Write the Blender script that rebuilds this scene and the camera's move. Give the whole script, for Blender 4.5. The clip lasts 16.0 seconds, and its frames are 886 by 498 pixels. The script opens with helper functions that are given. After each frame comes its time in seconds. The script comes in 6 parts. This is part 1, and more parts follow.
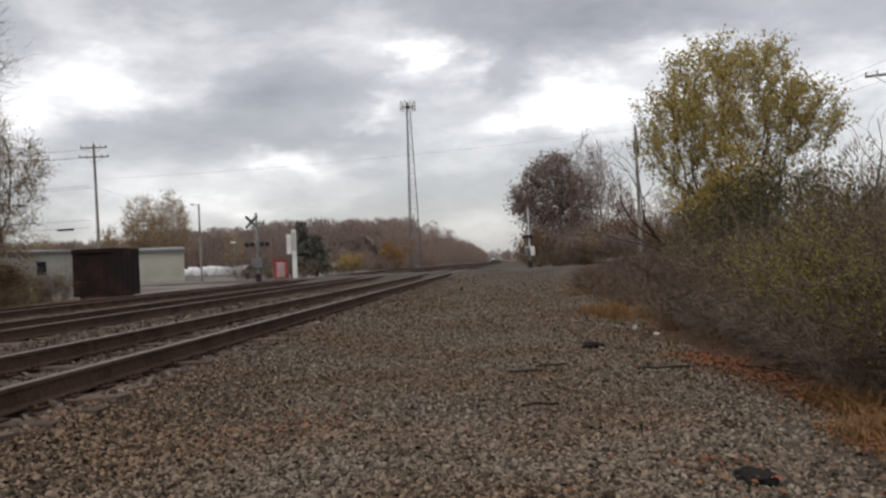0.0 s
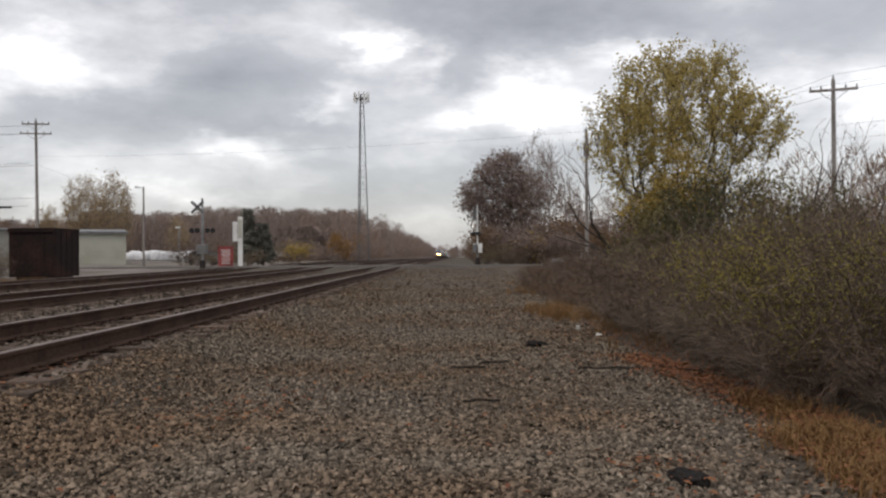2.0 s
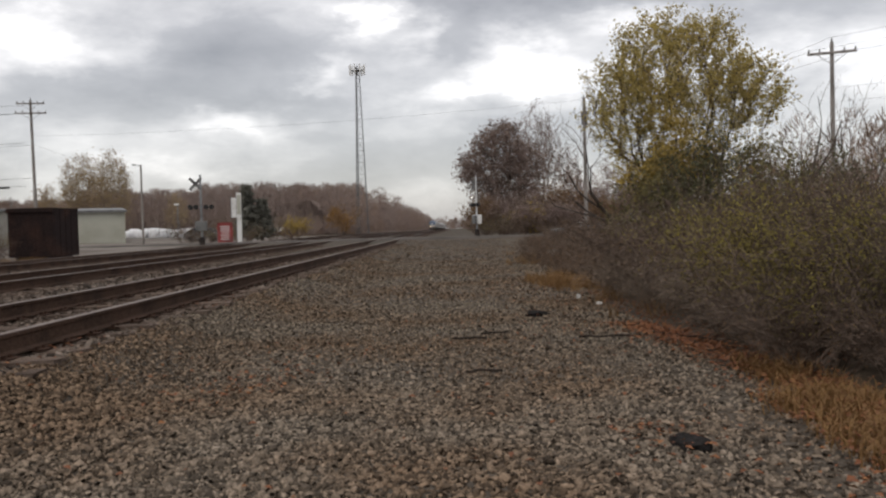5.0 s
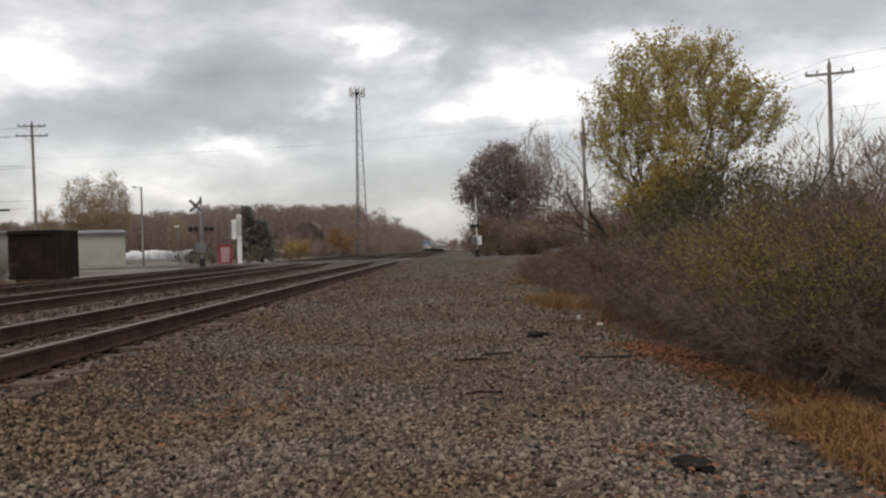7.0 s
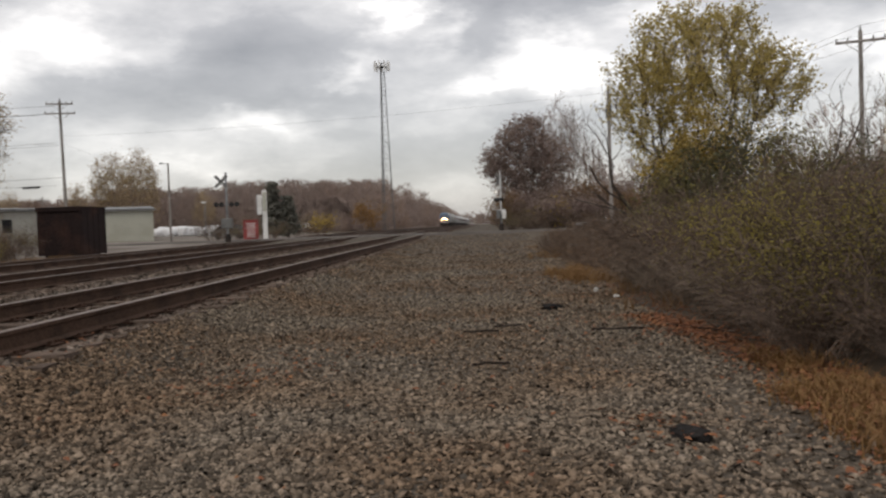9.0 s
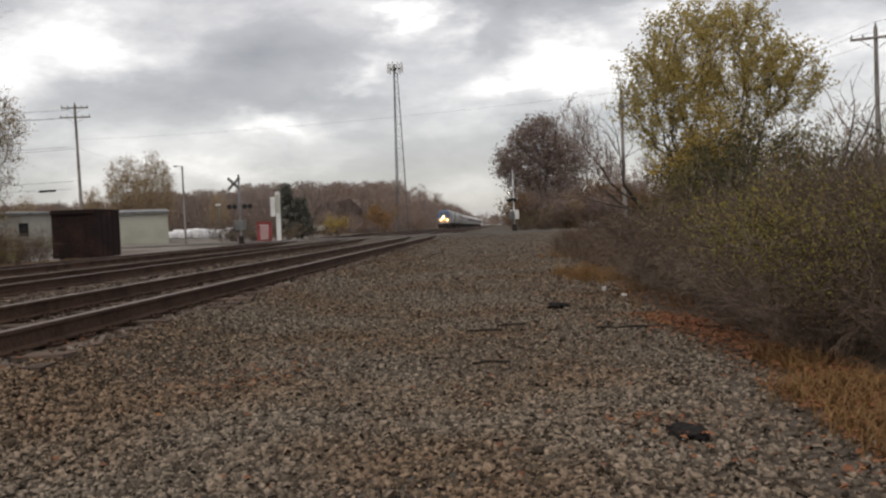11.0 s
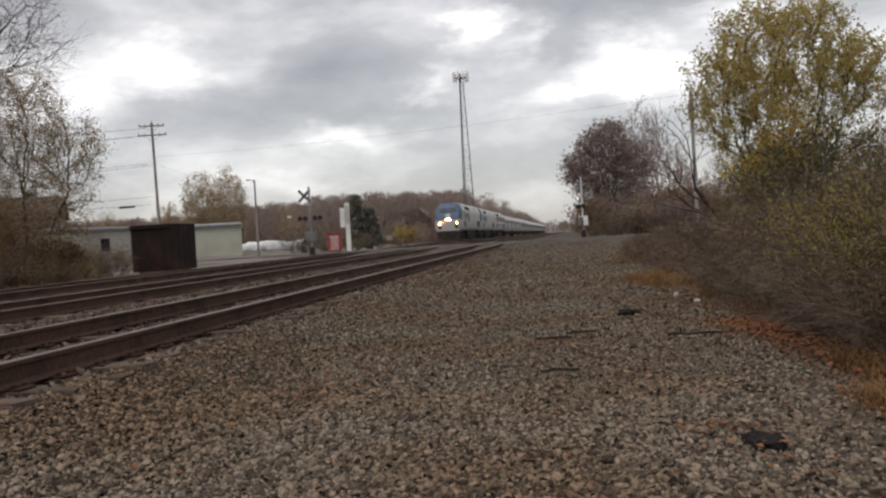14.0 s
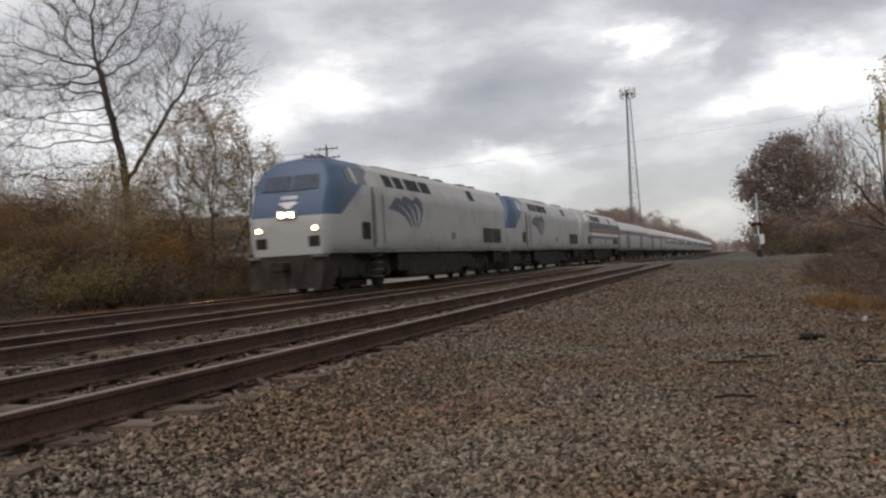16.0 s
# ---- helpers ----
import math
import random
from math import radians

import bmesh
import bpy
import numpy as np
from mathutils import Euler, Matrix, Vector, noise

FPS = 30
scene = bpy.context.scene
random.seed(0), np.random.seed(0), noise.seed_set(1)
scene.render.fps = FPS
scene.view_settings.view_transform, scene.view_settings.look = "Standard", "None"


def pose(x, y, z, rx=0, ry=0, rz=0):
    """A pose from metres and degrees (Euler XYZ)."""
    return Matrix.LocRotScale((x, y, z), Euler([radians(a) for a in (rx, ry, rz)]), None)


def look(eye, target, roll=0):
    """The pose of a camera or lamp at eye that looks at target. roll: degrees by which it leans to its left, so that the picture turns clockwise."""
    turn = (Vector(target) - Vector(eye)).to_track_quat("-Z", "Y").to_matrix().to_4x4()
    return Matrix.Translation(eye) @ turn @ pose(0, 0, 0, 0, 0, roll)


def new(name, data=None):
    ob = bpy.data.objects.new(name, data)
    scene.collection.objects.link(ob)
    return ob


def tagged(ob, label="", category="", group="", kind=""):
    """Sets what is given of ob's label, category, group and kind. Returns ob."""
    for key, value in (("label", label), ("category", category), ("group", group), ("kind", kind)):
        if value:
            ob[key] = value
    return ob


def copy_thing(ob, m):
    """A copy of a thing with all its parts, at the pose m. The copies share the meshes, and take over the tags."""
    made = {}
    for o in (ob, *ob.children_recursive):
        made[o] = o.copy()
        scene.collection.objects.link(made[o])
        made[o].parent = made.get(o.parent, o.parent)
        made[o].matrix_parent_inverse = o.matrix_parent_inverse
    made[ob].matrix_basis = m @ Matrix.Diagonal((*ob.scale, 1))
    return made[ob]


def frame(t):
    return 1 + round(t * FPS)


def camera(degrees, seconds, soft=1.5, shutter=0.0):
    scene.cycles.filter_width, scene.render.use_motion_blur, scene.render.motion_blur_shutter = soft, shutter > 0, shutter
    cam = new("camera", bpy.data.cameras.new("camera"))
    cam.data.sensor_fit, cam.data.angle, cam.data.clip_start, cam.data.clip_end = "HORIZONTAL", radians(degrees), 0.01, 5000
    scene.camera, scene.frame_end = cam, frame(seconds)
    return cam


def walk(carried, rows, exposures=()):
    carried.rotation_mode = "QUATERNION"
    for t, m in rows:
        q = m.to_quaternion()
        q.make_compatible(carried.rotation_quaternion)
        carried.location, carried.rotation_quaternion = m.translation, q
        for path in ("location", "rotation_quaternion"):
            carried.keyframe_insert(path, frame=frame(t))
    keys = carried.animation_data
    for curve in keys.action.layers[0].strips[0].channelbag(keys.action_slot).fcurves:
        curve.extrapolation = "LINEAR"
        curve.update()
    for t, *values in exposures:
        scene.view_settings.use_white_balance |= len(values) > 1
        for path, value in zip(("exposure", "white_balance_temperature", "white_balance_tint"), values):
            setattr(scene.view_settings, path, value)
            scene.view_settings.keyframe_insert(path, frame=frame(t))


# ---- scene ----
cam = camera(54.76, 16.0, soft=2.4, shutter=0.25)
PATH = [
    (0.0, pose(0.00, 0.00, 1.180, 90.74, 2.62, 4.63)),
    (0.5, pose(0.00, 0.00, 1.180, 93.14, 2.40, 6.31)),
    (1.0, pose(0.00, 0.00, 1.180, 90.52, 1.26, 4.48)),
    (1.5, pose(0.00, 0.00, 1.180, 90.44, 0.79, 1.56)),
    (2.0, pose(0.00, 0.00, 1.180, 90.29, 0.36, 1.13)),
    (2.5, pose(0.00, 0.00, 1.180, 91.06, 0.78, 0.91)),
    (3.0, pose(0.00, 0.00, 1.180, 91.67, 1.46, 1.29)),
    (3.5, pose(0.00, 0.00, 1.180, 90.07, 1.80, 1.73)),
    (4.0, pose(0.00, 0.00, 1.180, 88.97, 1.51, 1.84)),
    (4.2, pose(0.00, 0.00, 1.180, 88.33, 1.41, 1.34)),
    (6.3, pose(0.00, 0.00, 1.180, 89.68, 1.50, 0.98)),
    (6.5, pose(0.00, 0.00, 1.180, 90.52, 1.18, 0.91)),
    (7.0, pose(0.00, 0.00, 1.180, 89.82, 1.67, 1.09)),
    (7.5, pose(0.00, 0.00, 1.180, 89.90, 2.15, 1.73)),
    (8.0, pose(0.00, 0.00, 1.180, 88.48, 1.84, 2.61)),
    (8.2, pose(0.00, 0.00, 1.180, 88.00, 1.84, 1.72)),
    (8.3, pose(0.00, 0.00, 1.180, 87.97, 1.80, 0.65)),
    (8.4, pose(0.00, 0.00, 1.180, 87.65, 1.74, -0.55)),
    (8.5, pose(0.00, 0.00, 1.180, 86.40, 1.69, -2.19)),
    (8.6, pose(0.03, 0.01, 1.175, 86.52, 1.75, -1.56)),
    (8.7, pose(0.06, 0.01, 1.170, 86.58, 1.82, -0.83)),
    (8.8, pose(0.10, 0.02, 1.160, 86.80, 1.90, -0.10)),
    (9.0, pose(0.16, 0.03, 1.150, 88.16, 2.05, 2.87)),
    (9.2, pose(0.16, 0.03, 1.150, 87.62, 2.16, 3.39)),
    (11.3, pose(0.28, 0.10, 1.115, 88.33, 2.51, 4.10)),
    (11.5, pose(0.28, 0.10, 1.115, 88.01, 2.62, 4.72)),
    (12.0, pose(0.28, 0.10, 1.115, 88.23, 2.13, 4.84)),
    (12.5, pose(0.28, 0.10, 1.115, 87.73, 2.47, 5.58)),
    (13.0, pose(0.29, 0.10, 1.115, 87.45, 2.74, 6.42)),
    (13.3, pose(0.29, 0.10, 1.115, 87.25, 3.00, 7.12)),
    (13.4, pose(0.29, 0.10, 1.115, 88.05, 3.35, 7.52)),
    (13.5, pose(0.29, 0.10, 1.115, 88.78, 3.67, 7.67)),
    (14.0, pose(0.29, 0.10, 1.115, 89.07, 3.45, 8.42)),
    (14.5, pose(0.29, 0.10, 1.115, 89.65, 3.70, 9.94)),
    (15.0, pose(0.29, 0.10, 1.115, 91.18, 4.10, 13.24)),
    (15.5, pose(0.28, 0.10, 1.115, 90.89, 3.19, 15.91)),
    (16.0, pose(0.28, 0.10, 1.115, 90.95, 3.18, 19.40)),
]
walk(cam, PATH, exposures=[(0.0, 0.03, 6680, 12), (3.0, 0.03, 6700, 12), (6.5, 0.02, 6820, 12), (9.0, 0.02, 6900, 12), (13.0, 0.02, 6860, 12), (15.0, 0.03, 6740, 12), (16.0, 0.03, 6740, 12)])

# sky and lamp settings
CLOUD_X, CLOUD_Y = 3.1, 8.4
# breaks and rolls of the cloud deck: bearing, height, width and depth in degrees, and strength
CLOUD_ROLLS = [
    (4.5, 15.6, 8.5, 2.3, -0.16), (-5.6, 13.4, 1.5, 1.5, 0.16), (-2.2, 12.2, 1.6, 1.6, 0.13), (-1.0, 11.3, 1.7, 1.1, -0.07), (4.6, 10.7, 3.6, 1.7, 0.17),
    (11.7, 12.9, 3.2, 1.2, 0.15), (12.0, 9.0, 6.0, 1.4, 0.10), (21.0, 14.0, 6.0, 1.8, -0.05), (22.0, 9.5, 5.0, 1.6, 0.10), (-14.5, 11.8, 5.5, 2.4, -0.09),
    (-26.7, 11.7, 3.6, 2.2, 0.15), (-24.0, 9.0, 6.5, 0.9, -0.07), (-8.6, 10.0, 2.0, 1.0, 0.12), (-15.2, 6.7, 3.2, 0.9, 0.11), (0.0, 8.5, 5.0, 0.7, 0.09),
    (2.0, 4.6, 6.5, 1.4, -0.06), (-12.5, 8.3, 6.0, 0.7, -0.07), (-33.0, 10.0, 3.5, 3.0, 0.12), (-21.0, 16.5, 6.0, 1.6, -0.06), (-36.0, 15.0, 5.0, 2.0, -0.05),
    (-42.0, 8.0, 6.0, 3.0, 0.08), (-8.0, 17.5, 8.0, 1.4, -0.08), (-19.0, 4.5, 5.0, 0.8, 0.06), (32.0, 9.0, 6.0, 3.0, 0.08), (0.0, 2.0, 60.0, 2.4, -0.045), (-17.0, 13.6, 3.0, 1.2, 0.05), (-20.5, 10.8, 2.0, 1.0, 0.07)]
SKY_SHARE, SKY_STRENGTH, HEADLIGHT = 0.03, 0.88, 560.0

# ---- light ----
world = bpy.data.worlds.new("overcast_sky")
scene.world = world
world.use_nodes = True
wn, wl = world.node_tree.nodes, world.node_tree.links
wn.clear()


def wnode(kind, **values):
    n = wn.new(kind)
    for k, v in values.items():
        n.inputs[k].default_value = v
    return n


w_out, w_bg, w_sky = wn.new("ShaderNodeOutputWorld"), wn.new("ShaderNodeBackground"), wn.new("ShaderNodeTexSky")
w_sky.sky_type, w_sky.sun_disc = "NISHITA", False
w_sky.sun_elevation, w_sky.sun_rotation = radians(58), radians(205)
w_tc = wn.new("ShaderNodeTexCoord")
w_sep = wn.new("ShaderNodeSeparateXYZ")
wl.new(w_tc.outputs["Generated"], w_sep.inputs[0])


def wmath(op, a, b=None, clamp=False):
    n = wn.new("ShaderNodeMath")
    n.operation, n.use_clamp = op, clamp
    for i, v in enumerate((a, b)):
        if v is None:
            continue
        if isinstance(v, (int, float)):
            n.inputs[i].default_value = v
        else:
            wl.new(v, n.inputs[i])
    return n.outputs[0]


# the cloud deck: billows in bands, with the breaks and dark rolls that this sky has
w_az = wmath("MULTIPLY", wmath("ARCTAN2", w_sep.outputs["X"], w_sep.outputs["Y"]), 57.3)
w_el = wmath("MULTIPLY", wmath("ARCSINE", w_sep.outputs["Z"]), 57.3)


def wnoise(scale, detail, rough, shift, warp=0.0):
    m = wn.new("ShaderNodeMapping")
    m.inputs["Location"].default_value = shift
    m.inputs["Scale"].default_value = (1.0, 1.0, 2.4)
    wl.new(w_tc.outputs["Generated"], m.inputs["Vector"])
    n = wnode("ShaderNodeTexNoise", Scale=scale, Detail=detail, Roughness=rough, Distortion=warp)
    wl.new(m.outputs[0], n.inputs["Vector"])
    return n.outputs["Fac"]


w_warp_a = wnoise(11.0, 6.0, 0.58, (3.0, 1.0, 0.4))
w_warp_b = wnoise(11.0, 6.0, 0.58, (8.0, 5.0, 2.7))
w_azw = wmath("ADD", w_az, wmath("MULTIPLY", wmath("SUBTRACT", w_warp_a, 0.5), 8.5))
w_elw = wmath("ADD", w_el, wmath("MULTIPLY", wmath("SUBTRACT", w_warp_b, 0.5), 4.4))


def billow(az, el_, wide, high, strength):
    """A broad lighter (or, below nought, darker) roll of cloud round a direction."""
    a = wmath("DIVIDE", wmath("SUBTRACT", w_azw, az), wide)
    e = wmath("DIVIDE", wmath("SUBTRACT", w_elw, el_), high)
    q = wmath("ADD", wmath("MULTIPLY", a, a), wmath("MULTIPLY", e, e))
    return wmath("MULTIPLY", wmath("POWER", 2.718, wmath("MULTIPLY", q, -1.0)), strength)


w_big = wnoise(5.2, 6.0, 0.48, (CLOUD_X, CLOUD_Y, 0.0), 0.25)
w_fine = wnoise(17.0, 7.0, 0.60, (2.2, 6.1, 1.3), 0.3)
w_mix = wmath("ADD", wmath("ADD", wmath("MULTIPLY", w_big, 0.34), 0.260), wmath("MULTIPLY", w_fine, 0.13))
for roll in CLOUD_ROLLS:
    w_mix = wmath("ADD", w_mix, billow(*roll))
w_ramp = wn.new("ShaderNodeValToRGB")
wl.new(w_mix, w_ramp.inputs[0])
el = w_ramp.color_ramp.elements
el[0].position, el[0].color = 0.26, (0.25, 0.25, 0.26, 1)
el[1].position, el[1].color = 0.68, (1.5, 1.5, 1.5, 1)
e2 = el.new(0.47)
e2.color = (0.52, 0.525, 0.54, 1)
e3 = el.new(0.56)
e3.color = (0.82, 0.825, 0.835, 1)
w_add = wn.new("ShaderNodeMix")
w_add.data_type, w_add.blend_type = "RGBA", "ADD"
w_add.inputs["Factor"].default_value = SKY_SHARE
wl.new(w_ramp.outputs["Color"], w_add.inputs["A"])
wl.new(w_sky.outputs["Color"], w_add.inputs["B"])
wl.new(w_add.outputs["Result"], w_bg.inputs["Color"])
w_bg.inputs["Strength"].default_value = SKY_STRENGTH
wl.new(w_bg.outputs[0], w_out.inputs[0])

sun = new("sun", bpy.data.lights.new("sun", "SUN"))
sun.data.energy, sun.data.angle, sun.data.color = 1.3, radians(45), (1.0, 0.96, 0.91)
sun.matrix_world = look((0, 0, 60), (16, 34, 0))


# ---- materials ----
def material(name, color, rough=0.8, metal=0.0, vary=0.25, scale=8.0, fine=60.0, bump=0.2, second=None, amount=0.5, object_vary=0.0, island=0.0, glow=0.0, coords="Object", stretch=(1, 1, 1)):
    """A surface with a broad and a fine variation, a second colour in patches, and a fine relief."""
    m = bpy.data.materials.new(name)
    m.use_nodes = True
    n, l = m.node_tree.nodes, m.node_tree.links
    b = n["Principled BSDF"]
    b.inputs["Roughness"].default_value, b.inputs["Metallic"].default_value = rough, metal
    if rough >= 0.85:
        b.inputs["Specular IOR Level"].default_value = 0.12
    tc = n.new("ShaderNodeTexCoord")
    mp = n.new("ShaderNodeMapping")
    mp.inputs["Scale"].default_value = stretch
    if coords == "World":
        geo = n.new("ShaderNodeNewGeometry")
        l.new(geo.outputs["Position"], mp.inputs["Vector"])
    else:
        l.new(tc.outputs[coords], mp.inputs["Vector"])

    def noisy(s, d):
        t = n.new("ShaderNodeTexNoise")
        t.inputs["Scale"].default_value, t.inputs["Detail"].default_value = s, d
        l.new(mp.outputs[0], t.inputs["Vector"])
        return t.outputs["Fac"]

    broad, grain = noisy(scale, 4), noisy(fine, 3)
    mix = n.new("ShaderNodeMix")
    mix.data_type = "RGBA"
    mix.inputs["A"].default_value = (*color, 1)
    mix.inputs["B"].default_value = (*(second or tuple(c * 0.55 for c in color)), 1)
    ramp = n.new("ShaderNodeMapRange")
    ramp.inputs["From Min"].default_value, ramp.inputs["From Max"].default_value = 0.62 - 0.3 * amount, 0.80 - 0.3 * amount
    l.new(broad, ramp.inputs["Value"])
    l.new(ramp.outputs[0], mix.inputs["Factor"])
    value = n.new("ShaderNodeMapRange")
    value.inputs["From Min"].default_value, value.inputs["From Max"].default_value = 0.3, 0.7
    value.inputs["To Min"].default_value, value.inputs["To Max"].default_value = 1 - vary, 1 + vary
    l.new(grain, value.inputs["Value"])
    factor = value.outputs[0]

    def times(a, source, spread):
        r = n.new("ShaderNodeMapRange")
        r.inputs["To Min"].default_value, r.inputs["To Max"].default_value = 1 - spread, 1 + spread
        l.new(source, r.inputs["Value"])
        k = n.new("ShaderNodeMath")
        k.operation = "MULTIPLY"
        l.new(a, k.inputs[0])
        l.new(r.outputs[0], k.inputs[1])
        return k.outputs[0]

    if object_vary:
        info = n.new("ShaderNodeObjectInfo")
        factor = times(factor, info.outputs["Random"], object_vary)
    if island:
        geo2 = n.new("ShaderNodeNewGeometry")
        factor = times(factor, geo2.outputs["Random Per Island"], island)
    sc = n.new("ShaderNodeVectorMath")
    sc.operation = "SCALE"
    l.new(mix.outputs["Result"], sc.inputs[0])
    l.new(factor, sc.inputs["Scale"])
    l.new(sc.outputs[0], b.inputs["Base Color"])
    if bump:
        bp = n.new("ShaderNodeBump")
        bp.inputs["Strength"].default_value, bp.inputs["Distance"].default_value = bump, 0.02
        l.new(grain, bp.inputs["Height"])
        l.new(bp.outputs[0], b.inputs["Normal"])
    if glow:
        b.inputs["Emission Color"].default_value = (*color, 1)
        b.inputs["Emission Strength"].default_value = glow
    return m


def leaf_material(name, a, b_, c=None, translucent=0.3):
    """Leaves that differ one by one between two or three colours and let some light through."""
    m = bpy.data.materials.new(name)
    m.use_nodes = True
    n, l = m.node_tree.nodes, m.node_tree.links
    p = n["Principled BSDF"]
    p.inputs["Roughness"].default_value = 0.75
    geo = n.new("ShaderNodeNewGeometry")
    r = n.new("ShaderNodeValToRGB")
    r.color_ramp.elements[0].color = (*a, 1)
    r.color_ramp.elements[1].color = (*b_, 1)
    if c:
        r.color_ramp.elements.new(0.5).color = (*c, 1)
    t = n.new("ShaderNodeTexNoise")
    t.inputs["Scale"].default_value = 1.3
    l.new(geo.outputs["Position"], t.inputs["Vector"])
    ad = n.new("ShaderNodeMath")
    ad.operation = "MULTIPLY_ADD"
    ad.inputs[1].default_value, ad.inputs[2].default_value = 0.55, -0.03
    l.new(geo.outputs["Random Per Island"], ad.inputs[0])
    ad2 = n.new("ShaderNodeMath")
    ad2.operation = "MULTIPLY_ADD"
    ad2.inputs[1].default_value = 0.5
    l.new(t.outputs["Fac"], ad2.inputs[0])
    l.new(ad.outputs[0], ad2.inputs[2])
    l.new(ad2.outputs[0], r.inputs[0])
    l.new(r.outputs[0], p.inputs["Base Color"])
    tr = n.new("ShaderNodeBsdfTranslucent")
    l.new(r.outputs[0], tr.inputs["Color"])
    mx = n.new("ShaderNodeMixShader")
    mx.inputs[0].default_value = translucent
    l.new(p.outputs[0], mx.inputs[1])
    l.new(tr.outputs[0], mx.inputs[2])
    l.new(mx.outputs[0], n["Material Output"].inputs[0])
    return m


M_GROUND = material("gravel_bed", (0.085, 0.070, 0.055), 0.95, vary=0.5, scale=0.5, fine=22, bump=0.9, second=(0.075, 0.066, 0.055), coords="World")
M_STONE = material("ballast_stone", (0.170, 0.139, 0.107), 0.9, vary=0.35, scale=0.45, fine=60, bump=0.3, second=(0.152, 0.107, 0.072), amount=0.72, island=0.78, coords="World")
M_BALLAST = material("dirty_track_ballast", (0.115, 0.088, 0.070), 0.92, vary=0.3, scale=0.4, fine=40, bump=0.3, second=(0.165, 0.135, 0.112), island=0.6, coords="World")
M_EARTH = material("dirt_field", (0.075, 0.055, 0.038), 0.95, vary=0.4, scale=0.08, fine=3, bump=0.5, second=(0.12, 0.11, 0.09), coords="World")
M_LOT = material("worn_asphalt", (0.20, 0.178, 0.156), 0.9, vary=0.2, scale=0.3, fine=9, bump=0.2, second=(0.125, 0.105, 0.09), coords="World")
M_ROAD = material("road_asphalt", (0.105, 0.092, 0.082), 0.85, vary=0.15, scale=0.4, fine=12, bump=0.2, coords="World")
M_RAIL = material("rusted_rail_steel", (0.092, 0.056, 0.04), 0.85, 0.15, vary=0.3, scale=2, fine=40, bump=0.2, second=(0.058, 0.037, 0.027))
M_HEAD = material("worn_rail_head", (0.23, 0.185, 0.16), 0.55, 0.6, vary=0.15, scale=1.5, fine=30, bump=0.05, second=(0.19, 0.145, 0.12))
M_TIE = material("weathered_tie_wood", (0.13, 0.097, 0.077), 0.95, vary=0.4, scale=2, fine=30, bump=0.7, second=(0.078, 0.056, 0.044), object_vary=0.3, stretch=(0.3, 3, 3))
M_BRASSY = material("rail_fixing_rust", (0.07, 0.04, 0.028), 0.85, 0.2)
M_SILVER = material("silver_car_paint", (0.385, 0.375, 0.355), 0.45, 0.1, vary=0.06, scale=0.9, fine=14, bump=0.02, second=(0.32, 0.305, 0.28))
M_STEEL = material("fluted_stainless_steel", (0.36, 0.36, 0.365), 0.36, 0.8, vary=0.06, scale=0.8, fine=10, bump=0.02, second=(0.36, 0.36, 0.36))
M_BLUE = material("blue_nose_paint", (0.075, 0.15, 0.27), 0.45, 0.0, vary=0.06, scale=1, fine=12, bump=0.02, second=(0.06, 0.12, 0.22))
M_BLUEDK = material("dark_blue_paint", (0.055, 0.062, 0.10), 0.45, vary=0.06, bump=0.02)
M_REDPAINT = material("faded_red_paint", (0.33, 0.07, 0.05), 0.55, vary=0.08, bump=0.02)
M_WHITE = material("white_paint", (0.72, 0.72, 0.70), 0.55, vary=0.06, scale=1.2, fine=15, bump=0.03, second=(0.58, 0.57, 0.54))
M_UNDER = material("grimy_underframe", (0.030, 0.025, 0.023), 0.85, 0.0, vary=0.3, scale=3, fine=20, bump=0.2, second=(0.055, 0.043, 0.036))
M_GREY = material("grey_frame_paint", (0.16, 0.16, 0.155), 0.6, 0.1, vary=0.12, scale=2, bump=0.05)
M_GLASS = material("dark_window_glass", (0.012, 0.013, 0.016), 0.2, 0.0, vary=0.05, bump=0)
# Windscreen: the blue it mirrors from the sky is put into the colour.
M_SCREEN = material("sky_toned_windscreen", (0.035, 0.05, 0.075), 0.62, 0.0, vary=0.05, bump=0)
M_RUBBER = material("black_rubber", (0.02, 0.02, 0.02), 0.8, vary=0.2)
M_LAMP = material("warm_lamp_glow", (1.0, 0.45, 0.12), 0.4, glow=HEADLIGHT, vary=0.0, bump=0)
M_LAMP2 = material("small_white_lamp", (1.0, 0.95, 0.85), 0.4, glow=2.5, vary=0.0, bump=0)
M_REDTEXT = material("red_board_paint", (0.28, 0.05, 0.045), 0.6, vary=0.12, scale=2, bump=0.05)
# Weathered pole wood, its grey lightened further for haze over the distance.
M_POLE = material("weathered_pole_wood", (0.27, 0.245, 0.225), 0.95, vary=0.3, scale=1.5, fine=20, bump=0.4, second=(0.15, 0.135, 0.122), stretch=(3, 3, 0.3))
M_GALV = material("galvanised_steel", (0.30, 0.31, 0.32), 0.5, 0.7, vary=0.12, scale=2, bump=0.05)
M_TOWER = material("dull_tower_steel", (0.16, 0.165, 0.17), 0.6, 0.4, vary=0.1, bump=0)
M_DARKBOX = material("dark_brown_steel", (0.032, 0.022, 0.021), 0.9, 0.0, vary=0.25, scale=1.2, fine=14, bump=0.15, second=(0.056, 0.032, 0.026))
M_SHED = material("pale_metal_siding", (0.43, 0.43, 0.36), 0.6, 0.0, vary=0.06, scale=0.5, fine=8, bump=0.03, second=(0.37, 0.365, 0.30))
M_WALL = material("dirty_white_wall", (0.36, 0.35, 0.31), 0.75, vary=0.1, scale=0.4, fine=6, bump=0.05, second=(0.26, 0.24, 0.2))
